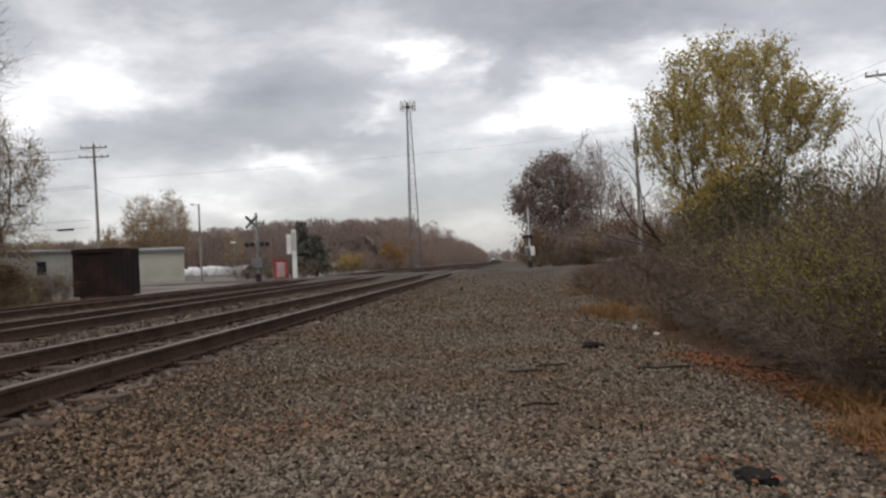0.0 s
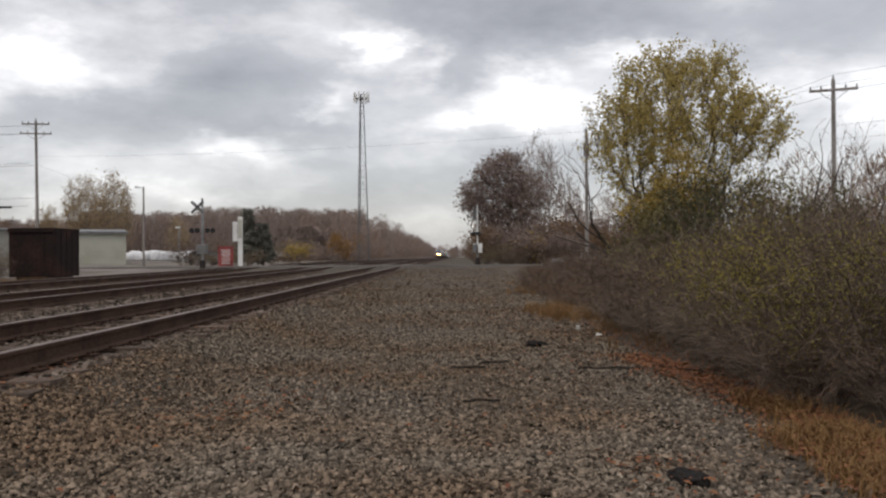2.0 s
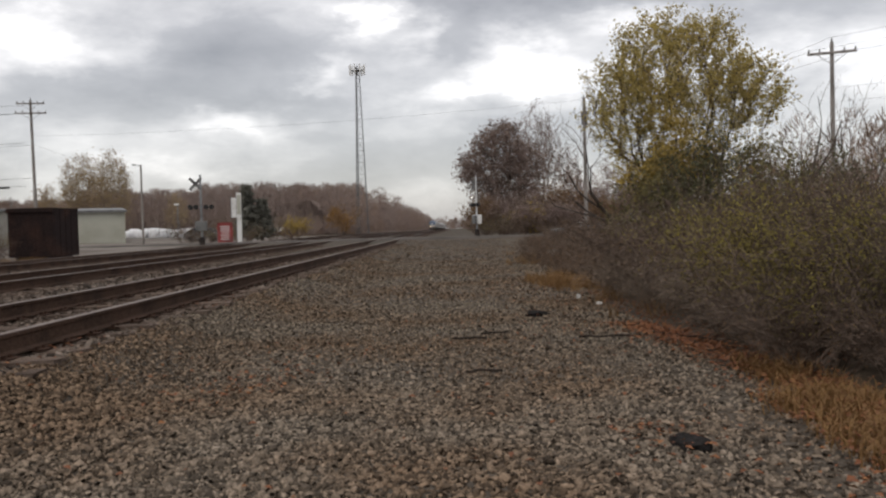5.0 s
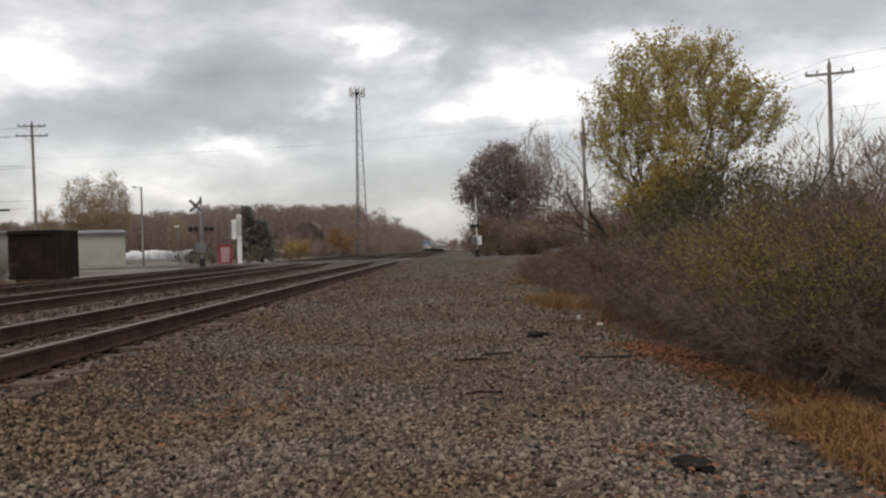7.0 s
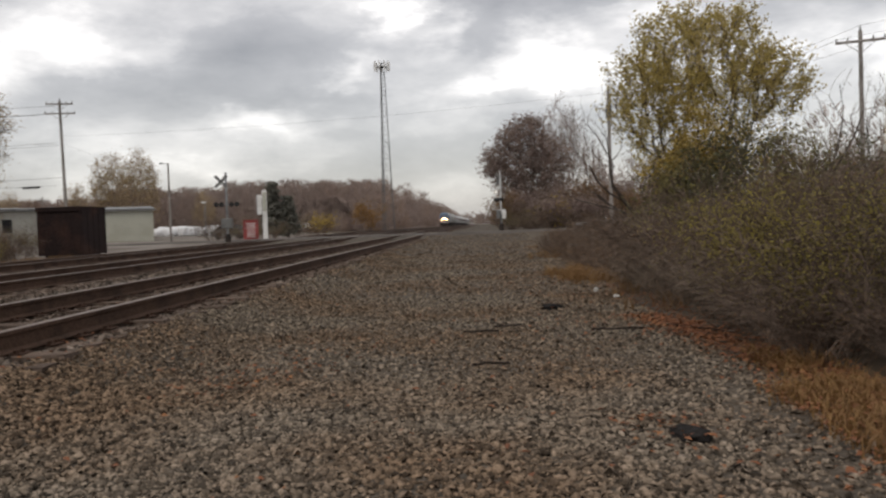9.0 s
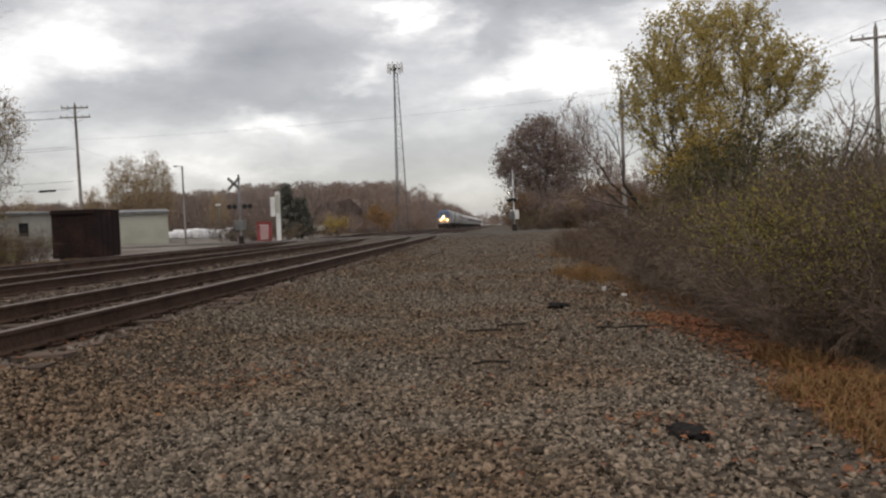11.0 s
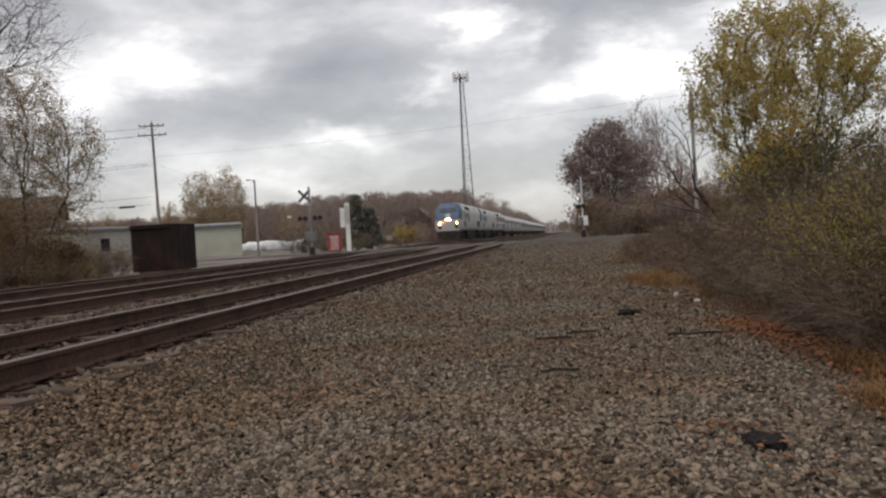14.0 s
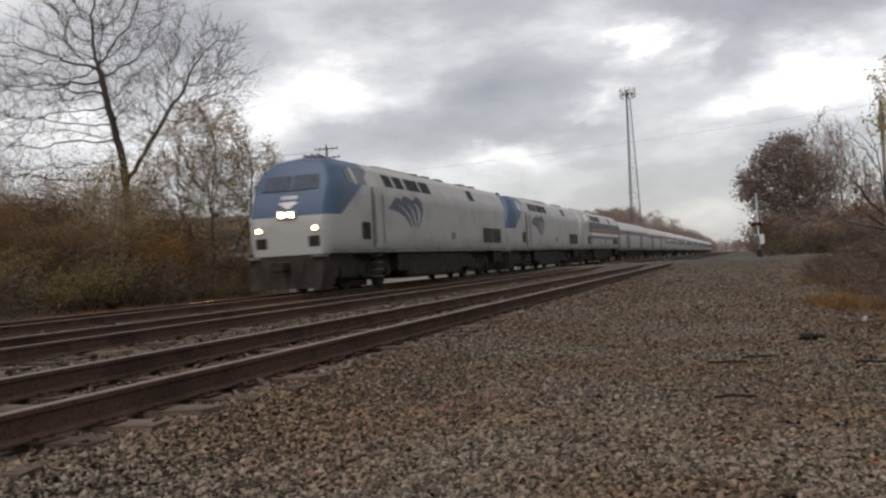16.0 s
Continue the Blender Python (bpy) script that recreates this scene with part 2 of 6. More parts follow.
M_ROOF = material("brown_shingle", (0.11, 0.085, 0.07), 0.9, vary=0.25, scale=1, fine=12, bump=0.2)
M_WRAP = material("white_plastic_wrap", (0.78, 0.79, 0.80), 0.35, vary=0.06, scale=1.5, fine=8, bump=0.2, second=(0.6, 0.61, 0.63))
M_BARK = material("grey_brown_bark", (0.095, 0.078, 0.066), 0.95, vary=0.3, scale=3, fine=30, bump=0.4, second=(0.066, 0.054, 0.046))
M_TWIG = material("bare_twig", (0.13, 0.098, 0.078), 0.95, vary=0.2, scale=1.2, fine=20, bump=0, second=(0.08, 0.056, 0.042), island=0.5, coords="World")
M_PALETWIG = material("pale_dry_stem", (0.17, 0.134, 0.105), 0.95, vary=0.2, scale=1.2, fine=20, bump=0, second=(0.165, 0.122, 0.092), island=0.5, coords="World")
# Twigs of far trees: paler and greyer, the air's haze put into the colour.
M_FARTWIG = material("hazed_far_branches", (0.255, 0.20, 0.175), 0.95, vary=0.15, scale=0.05, fine=0.4, bump=0, second=(0.27, 0.195, 0.15), island=0.16, coords="World")
M_DRYGRASS = leaf_material("dry_straw_grass", (0.14, 0.068, 0.024), (0.31, 0.18, 0.066))
M_FALLEN = leaf_material("fallen_leaves", (0.12, 0.046, 0.02), (0.32, 0.15, 0.055), (0.20, 0.07, 0.026), 0.1)
L_TREE = leaf_material("yellow_green_leaves", (0.28, 0.235, 0.095), (0.62, 0.48, 0.15), (0.46, 0.365, 0.12), 0.5)
L_BRUSH = leaf_material("ochre_brush_leaves", (0.16, 0.14, 0.036), (0.40, 0.34, 0.06), (0.26, 0.21, 0.045), 0.35)
L_UNDER = leaf_material("dark_olive_leaves", (0.05, 0.055, 0.024), (0.11, 0.10, 0.04), None, 0.2)
L_YELLOW = leaf_material("yellow_leaves", (0.26, 0.19, 0.05), (0.44, 0.30, 0.065))
L_GREEN = leaf_material("dull_green_leaves", (0.115, 0.105, 0.046), (0.23, 0.19, 0.07))
# Russet leaves of distant trees, lightened to carry the haze before them.
L_OAK = leaf_material("russet_oak_leaves", (0.175, 0.135, 0.12), (0.31, 0.225, 0.19))
L_TAN = leaf_material("tan_leaves", (0.27, 0.205, 0.125), (0.44, 0.33, 0.19))
L_ORANGE = leaf_material("orange_leaves", (0.20, 0.10, 0.03), (0.30, 0.17, 0.05))
L_BROWN = leaf_material("brown_brush_leaves", (0.125, 0.075, 0.042), (0.25, 0.15, 0.074))
L_PINE = leaf_material("dark_evergreen", (0.10, 0.10, 0.085), (0.155, 0.15, 0.12), None, 0.1)
M_WIRE = material("dark_wire", (0.03, 0.03, 0.032), 0.7, bump=0)
M_WHITEROCK = material("white_scrap", (0.5, 0.49, 0.46), 0.8)
M_CHAR = material("charred_lump", (0.02, 0.018, 0.017), 0.95, vary=0.4, bump=0.5, fine=30)
M_WETWOOD = material("damp_dark_wood", (0.034, 0.025, 0.02), 0.9, vary=0.3, scale=4, fine=40, bump=0.3)
M_ORANGEPAINT = material("orange_paint", (0.35, 0.12, 0.05), 0.7)



def livery():
    """Silver with a blue nose; the edge of the blue climbs from the front corner to the roof behind the cab."""
    m = M_SILVER.copy()
    m.name = "silver_and_blue_livery"
    n, l = m.node_tree.nodes, m.node_tree.links
    tc = n.new("ShaderNodeTexCoord")
    sep = n.new("ShaderNodeSeparateXYZ")
    l.new(tc.outputs["Object"], sep.inputs[0])

    def do(op, a, b):
        k = n.new("ShaderNodeMath")
        k.operation = op
        for i, v in enumerate((a, b)):
            if isinstance(v, (int, float)):
                k.inputs[i].default_value = v
            else:
                l.new(v, k.inputs[i])
        return k.outputs[0]

    edge = do("ADD", do("MULTIPLY", do("MAXIMUM", do("SUBTRACT", sep.outputs["Y"], 1.5), 0.0), 0.62), 2.4)
    mask = do("MULTIPLY", do("GREATER_THAN", sep.outputs["Z"], edge), do("LESS_THAN", sep.outputs["Y"], 4.0))
    b = n["Principled BSDF"]
    old = b.inputs["Base Color"].links[0].from_socket
    mx = n.new("ShaderNodeMix")
    mx.data_type = "RGBA"
    mx.inputs["B"].default_value = (0.05, 0.085, 0.145, 1)
    l.new(old, mx.inputs["A"])
    l.new(mask, mx.inputs["Factor"])
    l.new(mx.outputs["Result"], b.inputs["Base Color"])
    return m


M_LIVERY = livery()


# ---- mesh helpers ----
def mesh_from(name, verts, faces, mat, smooth=False):
    me = bpy.data.meshes.new(name)
    me.from_pydata([tuple(v) for v in verts], [], faces)
    me.materials.append(mat)
    if smooth:
        me.shade_smooth()
    return me


def part(name, bm, mat, parent=None, label="", smooth=False):
    """Links a bmesh as one mesh object, under a thing or part where one is given."""
    me = bpy.data.meshes.new(name)
    bmesh.ops.recalc_face_normals(bm, faces=bm.faces)
    bm.to_mesh(me)
    bm.free()
    for mm in (mat if isinstance(mat, (list, tuple)) else [mat]):
        me.materials.append(mm)
    if smooth:
        me.shade_smooth()
    ob = new(name, me)
    ob.parent = parent
    return tagged(ob, label)


def piece(name, me, parent, m=None, label=""):
    ob = new(name, me)
    ob.parent = parent
    if m is not None:
        ob.matrix_basis = m
    return tagged(ob, label)


def empty(name, m=None):
    ob = new(name)
    if m is not None:
        ob.matrix_basis = m
    return ob


def box(bm, x0, x1, y0, y1, z0, z1, bevel=0.0):
    vs = [bm.verts.new((x, y, z)) for x in (x0, x1) for y in (y0, y1) for z in (z0, z1)]
    fs = [bm.faces.new([vs[i] for i in f]) for f in ((0, 1, 3, 2), (4, 6, 7, 5), (0, 4, 5, 1), (2, 3, 7, 6), (0, 2, 6, 4), (1, 5, 7, 3))]
    if bevel:
        es = {e for f in fs for e in f.edges}
        bmesh.ops.bevel(bm, geom=list(es), offset=bevel, segments=2, profile=0.5, affect="EDGES")
    return bm


def boxed(x0, x1, y0, y1, z0, z1, bevel=0.0):
    return box(bmesh.new(), x0, x1, y0, y1, z0, z1, bevel)


def tube(bm, a, b, r0, r1=None, sides=8):
    """A tapered, closed rod from a to b."""
    a, b = Vector(a), Vector(b)
    d = (b - a).normalized()
    u = d.orthogonal().normalized()
    v = d.cross(u)
    r1 = r0 if r1 is None else r1
    rings = []
    for c, r in ((a, r0), (b, r1)):
        rings.append([bm.verts.new(c + (u * math.cos(2 * math.pi * i / sides) + v * math.sin(2 * math.pi * i / sides)) * r) for i in range(sides)])
    for i in range(sides):
        j = (i + 1) % sides
        bm.faces.new((rings[0][i], rings[0][j], rings[1][j], rings[1][i]))
    bm.faces.new(rings[0][::-1])
    bm.faces.new(rings[1])
    return bm


def loft(bm, rings, cap=True):
    """Skins a row of equal closed rings."""
    vs = [[bm.verts.new(p) for p in r] for r in rings]
    n = len(vs[0])
    for a, b in zip(vs, vs[1:]):
        for i in range(n):
            j = (i + 1) % n
            bm.faces.new((a[i], a[j], b[j], b[i]))
    if cap:
        bm.faces.new(vs[0][::-1])
        bm.faces.new(vs[-1])
    return bm


def poly_tube(points, r, sides=5):
    """One unbroken rod through a row of points."""
    bm = bmesh.new()
    rings = []
    for k, p in enumerate(points):
        d = (points[min(k + 1, len(points) - 1)] - points[max(k - 1, 0)]).normalized()
        u = d.cross(Vector((0, 0, 1))).normalized()
        w = u.cross(d)
        rings.append([p + (u * math.cos(2 * math.pi * i / sides) + w * math.sin(2 * math.pi * i / sides)) * r for i in range(sides)])
    return loft(bm, rings)


# ---- lie of the land ----
RAIL_TOP = 0.42
TRACKS = (-4.37, -8.5, -13.0)


def step(a, b, x):
    t = min(1.0, max(0.0, (x - a) / (b - a)))
    return t * t * (3 - 2 * t)


def grade(y):
    """The line falls gently away past the level crossing."""
    return -0.0042 * max(0.0, y - 90.0)


def land(x, y):
    """The ground's height."""
    bed = step(-2.2, -3.2, x) * 0.195 * (1 - step(-15.2, -17.5, x))
    z = bed + 0.07 * step(-16, -20, x)
    road = step(44, 52, y) * (1 - step(60, 68, y))
    z = z + (0.36 - z) * road * (1 - step(-14.6, -40, x) * 0.2)
    z += step(-18, -60, x) * step(40, 110, y) * 0.75
    z += 0.2 * step(2.6, 9, x) * (1 - road)
    z += 0.012 * noise.noise((x * 0.35, y * 0.35, 0)) * (1 - road)
    far = step(90, 140, y)
    z = z * (1 - far) + (0.15 + 0.6 * step(-18, -60, x)) * far
    return z + grade(y)

# ---- ground ----
def make_ground():
    xs = sorted({*np.arange(-24, 12.01, 0.75).round(2), *np.arange(-3.4, -1.9, 0.25).round(2), -28, -33, -40, -50, -62, -80, -110, -160, -240, -400, -800, -2500, 15, 18, 22, 28, 36, 50, 80, 120, 200, 400, 800, 2500})
    ys = sorted({*np.arange(-10, 40, 1.0), *np.arange(40, 72, 1.0), *np.arange(72, 150, 6.0), -3000, -800, -200, -80, -40, -20, 160, 180, 220, 280, 360, 480, 640, 900, 1400, 2200, 4200})
    verts = [(x, y, land(x, y)) for y in ys for x in xs]
    n = len(xs)
    faces = [(j * n + i, j * n + i + 1, (j + 1) * n + i + 1, (j + 1) * n + i) for j in range(len(ys) - 1) for i in range(n - 1)]
    me = mesh_from("ground", verts, faces, M_GROUND, True)
    me.materials.append(M_EARTH)
    me.materials.append(M_LOT)
    for p in me.polygons:
        x, y = p.center.x, p.center.y
        if -16.8 < x < 1.9:
            p.material_index = 0 if y < 900 else 1
        elif x <= -16.8 and 40 < y < 130 and x > -75:
            p.material_index = 2
        else:
            p.material_index = 1
    tagged(new("ground", me), "grey gravel and brown dirt ground along the line", "ground", kind="structure")


make_ground()


def make_road():
    bm = bmesh.new()
    xs = [-90, -60, -40, -28, -20, -15.0, -14.2, -11.8, -9.9, -7.1, -5.8, -2.9, 0, 4, 8, 14, 22, 40, 80]
    rows = []
    for x in xs:
        rows.append([bm.verts.new((x, y, max(land(x, y), 0.34 if x > -30 else 0) + 0.03 + h)) for y, h in ((51.5, -0.25), (52.0, 0.0), (55.6, 0.05), (59.2, 0.0), (59.7, -0.25))])
    for a, b in zip(rows, rows[1:]):
        for i in range(4):
            bm.faces.new((a[i], b[i], b[i + 1], a[i + 1]))
    part("road", bm, M_ROAD, None, "grey asphalt road over the level crossing", True)
    tagged(bpy.data.objects["road"], "", "road", kind="structure")


make_road()

# ---- tracks ----
YS_RAIL = [-30, 0, 20, 40, 60, 90, 120, 160, 220, 300, 420, 560, 720]


def swept(profile, ys, x, z):
    """A mesh of a closed profile (across, up) drawn along the line."""
    verts, faces, n = [], [], len(profile)
    for y in ys:
        verts += [(x + px, y, z + pz + grade(y)) for px, pz in profile]
    for k in range(len(ys) - 1):
        for i in range(n):
            j = (i + 1) % n
            faces.append((k * n + i, k * n + j, (k + 1) * n + j, (k + 1) * n + i))
    faces += [tuple(range(n))[::-1], tuple(range((len(ys) - 1) * n, len(ys) * n))]
    return verts, faces


RAIL_FOOT = [(-0.07, -0.178), (0.07, -0.178), (0.07, -0.165), (0.012, -0.145), (0.01, -0.045), (0.034, -0.036), (0.035, -0.006), (-0.035, -0.006), (-0.034, -0.036), (-0.01, -0.045), (-0.012, -0.145), (-0.07, -0.165)]
RAIL_HEAD = [(-0.035, -0.006), (0.035, -0.006), (0.031, 0.0), (-0.031, 0.0)]


def tie_mesh(seed):
    r = random.Random(seed)
    bm = boxed(-1.27, 1.27, -0.115, 0.115, -0.16, 0.0)
    bmesh.ops.subdivide_edges(bm, edges=[e for e in bm.edges if abs(e.verts[0].co.x - e.verts[1].co.x) > 1], cuts=5)
    for v in bm.verts:
        v.co += Vector((r.uniform(-0.03, 0.03) if abs(v.co.x) > 1.2 else 0, r.uniform(-0.012, 0.012), r.uniform(-0.012, 0.006)))
    me = bpy.data.meshes.new("tie")
    bmesh.ops.recalc_face_normals(bm, faces=bm.faces)
    bm.to_mesh(me)
    bm.free()
    me.materials.append(M_TIE)
    return me


TIES = [tie_mesh(i) for i in range(6)]


def plate_mesh():
    bm = box(bmesh.new(), -0.17, 0.17, -0.09, 0.09, 0.0, 0.015)
    for sx in (-0.1, 0.1):
        for sy in (-0.06, 0.06):
            box(bm, sx - 0.012, sx + 0.012, sy - 0.012, sy + 0.012, 0.015, 0.04)
    me = bpy.data.meshes.new("tie_plate")
    bm.to_mesh(me)
    bm.free()
    me.materials.append(M_BRASSY)
    return me


PLATE = plate_mesh()


def make_track(i, x, near_end):
    track = empty(f"railway_track_{i + 1}")
    tagged(track, "rusty steel rails on weathered wooden ties in grey ballast", "railway track", kind="structure")
    for sx in (-0.7525, 0.7525):
        v, f = swept(RAIL_FOOT, YS_RAIL, x + sx, RAIL_TOP)
        rail = piece("rail", mesh_from("rail", v, f, M_RAIL), track)
        v, f = swept(RAIL_HEAD, YS_RAIL, x + sx, RAIL_TOP + 0.001)
        piece("rail_head", mesh_from("rail_head", v, f, M_HEAD), rail, None, "worn shiny running surface")
    r = random.Random(40 + i)
    y = -7.0 if i == 0 else -2.0
    while y < near_end:
        if not 51.8 < y < 59.4:
            piece("tie", TIES[r.randrange(6)], track, pose(x + r.uniform(-0.1, 0.1), y + r.uniform(-0.05, 0.05), RAIL_TOP - 0.19 + r.uniform(-0.014, 0.014), 0, 0, r.uniform(-1.5, 1.5)))
            if i == 0 and y < 30:
                for sx in (-0.7525, 0.7525):
                    piece("tie_plate", PLATE, track, pose(x + sx, y, RAIL_TOP - 0.193))
        y += 0.52
    bm = bmesh.new()
    while y < 330:
        if not 51.8 < y < 59.4:
            z = RAIL_TOP - 0.19 + grade(y)
            box(bm, x - 1.3, x + 1.3, y - 0.115, y + 0.115, z - 0.15, z)
        y += 0.52
    tagged(part("ties_in_the_distance", bm, M_TIE, track), kind="stuff")
    bm = bmesh.new()
    for a, b in ((-1.9, -0.86), (-0.62, 0.62), (0.86, 1.9)):
        box(bm, x + a, x + b, 52.0, 59.2, 0.2, RAIL_TOP - 0.008, 0.01)
    part("crossing_panel", bm, M_ROAD, track, "worn asphalt crossing panels between the rails")


for ti_, (tx, tend) in enumerate(zip(TRACKS, (90, 62, 62))):
    make_track(ti_, tx, tend)

# ---- the train ----
WHEEL_R = 0.508


def body_rings(profile, stations):
    """Rings of a car body: profile of (half width, height) up one side and over; stations of (y, width scale, slant, drop)."""
    rings = []
    for y, sx, slant, drop in stations:
        ring = []
        for px, pz in profile:
            yy = y + slant * max(0.0, pz - 2.2) ** 1.25
            ring.append((px * sx, yy, pz - drop * max(0.0, pz - 3.4)))
        rings.append(ring)
    return rings


def side_profile(pts, cuts):
    """Mirrors a half profile, with the edges cut fine."""
    fine = []
    for (a, b), (c, d) in zip(pts, pts[1:]):
        for k in range(cuts):
            t = k / cuts
            fine.append((a + (c - a) * t, b + (d - b) * t))
    fine.append(pts[-1])
    return fine + [(-x, z) for x, z in fine[::-1] if x > 1e-4]


def wheel_mesh():
    bm = bmesh.new()
    prof = [(0.0, 0.07), (0.14, 0.075), (0.16, 0.045), (0.40, 0.03), (0.43, 0.06), (WHEEL_R, 0.06), (WHEEL_R + 0.01, -0.045), (WHEEL_R + 0.03, -0.055), (WHEEL_R + 0.03, -0.07), (0.0, -0.07)]
    n = 24
    rings = []
    for i in range(n):
        a = 2 * math.pi * i / n
        rings.append([bm.verts.new((x, r * math.cos(a), r * math.sin(a))) for r, x in prof])
    for i in range(n):
        a, b = rings[i], rings[(i + 1) % n]
        for k in range(len(prof) - 1):
            bm.faces.new((a[k], a[k + 1], b[k + 1], b[k]))
    bmesh.ops.remove_doubles(bm, verts=bm.verts, dist=0.0005)
    bmesh.ops.recalc_face_normals(bm, faces=bm.faces)
    me = bpy.data.meshes.new("wheel")
    bm.to_mesh(me)
    bm.free()
    me.materials.append(M_UNDER)
    return me


WHEEL = wheel_mesh()


def add_truck(car, y, base=2.8, mat=None):
    """A two-axle bogie: side frames, bolster, springs, axle boxes and four wheels."""
    mat = mat or M_UNDER
    truck = part("truck_frame", boxed(-0.95, 0.95, y - 0.35, y + 0.35, 0.55, 0.95, 0.04), M_UNDER, car)
    for s in (-1, 1):
        bm = bmesh.new()
        x0, x1 = sorted((s * 1.02, s * 1.16))
        ring = [(y - base / 2 - 0.35, 0.62), (y - base / 2 - 0.2, 0.92), (y - base / 2 + 0.3, 0.98), (y - 0.6, 0.92), (y + 0.6, 0.92), (y + base / 2 - 0.3, 0.98), (y + base / 2 + 0.2, 0.92), (y + base / 2 + 0.35, 0.62), (y + base / 2 + 0.3, 0.48), (y + base / 2 - 0.35, 0.5), (y + 0.6, 0.36), (y - 0.6, 0.36), (y - base / 2 + 0.35, 0.5), (y - base / 2 - 0.3, 0.48)]
        loft(bm, [[(x0, a, b) for a, b in ring], [(x1, a, b) for a, b in ring]])
        part("side_frame", bm, mat, truck)
        for wy in (-base / 2, base / 2):
            part("axle_box", boxed(s * 1.02 - 0.13, s * 1.02 + 0.19 * (1 if s > 0 else 0.8), y + wy - 0.17, y + wy + 0.17, 0.36, 0.66, 0.03), M_UNDER, truck)
            piece("wheel", WHEEL, truck, pose(s * 0.79, y + wy, WHEEL_R) @ (Matrix.Rotation(0 if s > 0 else math.pi, 4, "Z")))
        for wy in (-0.32, 0.32):
            part("spring", tube(bmesh.new(), (s * 1.1, y + wy, 0.6), (s * 1.1, y + wy, 0.98), 0.11, None, 10), M_UNDER, truck)
    return truck


LOCO_HALF = [(1.44, 1.18), (1.52, 1.45), (1.52, 3.42), (1.24, 4.02), (0.95, 4.26), (0.0, 4.36)]


def side_plate(y0, y1, z0, z1, s, out=0.012):
    """A thin plate lying on the body's side, which leans in above 3.42 m."""
    def at(z):
        return 1.52 if z <= 3.42 else 1.52 - (z - 3.42) * 0.28 / 0.6
    bm = bmesh.new()
    ring = lambda o: [((at(z0) + o) * s, y0, z0), ((at(z0) + o) * s, y1, z0), ((at(z1) + o) * s, y1, z1), ((at(z1) + o) * s, y0, z1)]
    return loft(bm, [ring(-0.03), ring(out)])


def make_locomotive(scheme):
    """A monocoque passenger diesel with a slanted nose; it faces -y, its front at y = 0, rail top at z = 0."""
    loco = empty("locomotive")
    prof = side_profile(LOCO_HALF, 6)
    stations = [(0.72, 0.80, 0.33, 0.0), (0.78, 0.86, 0.33, 0.0), (0.92, 0.93, 0.325, 0.0), (1.15, 0.975, 0.31, 0.0), (1.45, 0.995, 0.27, 0.0), (1.8, 1, 0.21, 0), (2.3, 1, 0.14, 0), (2.8, 1, 0.06, 0), (3.2, 1, 0, 0), (3.6, 1, 0, 0), (4.0, 1, 0, 0), (4.4, 1, 0, 0), (6, 1, 0, 0), (9, 1, 0, 0), (13, 1, 0, 0), (17, 1, 0, 0), (20.6, 1, 0, 0), (20.95, 0.985, 0, 0)]
    # the snout's top corners are rounded off
    rings = body_rings(prof, stations)
    for k, cut in ((0, 0.16), (1, 0.1), (2, 0.05), (3, 0.02)):
        rings[k] = [(x, y, z - cut * max(0, z - 3.3)) for x, y, z in rings[k]]
    bm = loft(bmesh.new(), rings)
    # the flat front cap is cut into bands so that its colours can meet on a line
    cap = [f for f in bm.faces if len(f.verts) > 8 and f.calc_center_median().y < 2.5]
    bmesh.ops.delete(bm, geom=cap, context="FACES_ONLY")
    bm.verts.ensure_lookup_table()
    n = len(prof)
    front = [bm.verts[i] for i in range(n)]
    for i in range(n // 2 - 1):
        a, b, c, d = front[i], front[i + 1], front[n - 2 - i], front[n - 1 - i]
        bm.faces.new([v for k, v in enumerate((a, b, c, d)) if v not in (a, b, c, d)[:k]])
    body = part("body", bm, M_LIVERY if scheme == "modern" else M_SILVER, loco, "silver body with a blue nose" if scheme == "modern" else "silver body, grey above, with red, white and blue stripes", True)
    for p in body.data.polygons:
        p.use_smooth = True
    body.data.set_sharp_from_angle(angle=radians(28))
    # windscreens on the raked face
    for s in (-1, 1):
        bm = bmesh.new()
        pts = []
        for z, xa, xb in ((3.22, 0.06, 1.02), (3.78, 0.06, 0.93)):
            yy = 0.72 + 0.33 * (z - 2.2) ** 1.25
            zz = z - 0.16 * max(0, z - 3.3)
            pts.append([(s * xa, yy, zz), (s * xb, yy + 0.02, zz)])
        q = [pts[0][0], pts[0][1], pts[1][1], pts[1][0]]
        loft(bm, [[(x, y - 0.03, z + 0.012) for x, y, z in q], [(x, y + 0.06, z - 0.03) for x, y, z in q]])
        part("windscreen", bm, M_SCREEN, loco, "dark windscreen pane, the sky's blue put into its colour")
    if scheme == "modern":
        bm = bmesh.new()
        chev = [(-0.36, 2.83), (0.0, 2.62), (0.36, 2.83), (0.18, 2.86), (-0.18, 2.86)]
        loft(bm, [[(x, 0.72 + 0.33 * (z - 2.2) ** 1.25 - 0.025, z) for x, z in chev], [(x, 0.72 + 0.33 * (z - 2.2) ** 1.25 + 0.05, z) for x, z in chev]])
        part("nose_emblem", bm, M_WHITE, loco, "white chevron emblem on the nose")
        part("number_board", boxed(-0.3, 0.3, 0.95, 1.2, 2.93, 3.05, 0.01), M_WHITE, loco, "pale number board, unlit")
    lamp_housing = part("headlight_housing", boxed(-0.34, 0.34, 0.69, 0.97, 2.3, 2.58, 0.03), M_SILVER, loco)
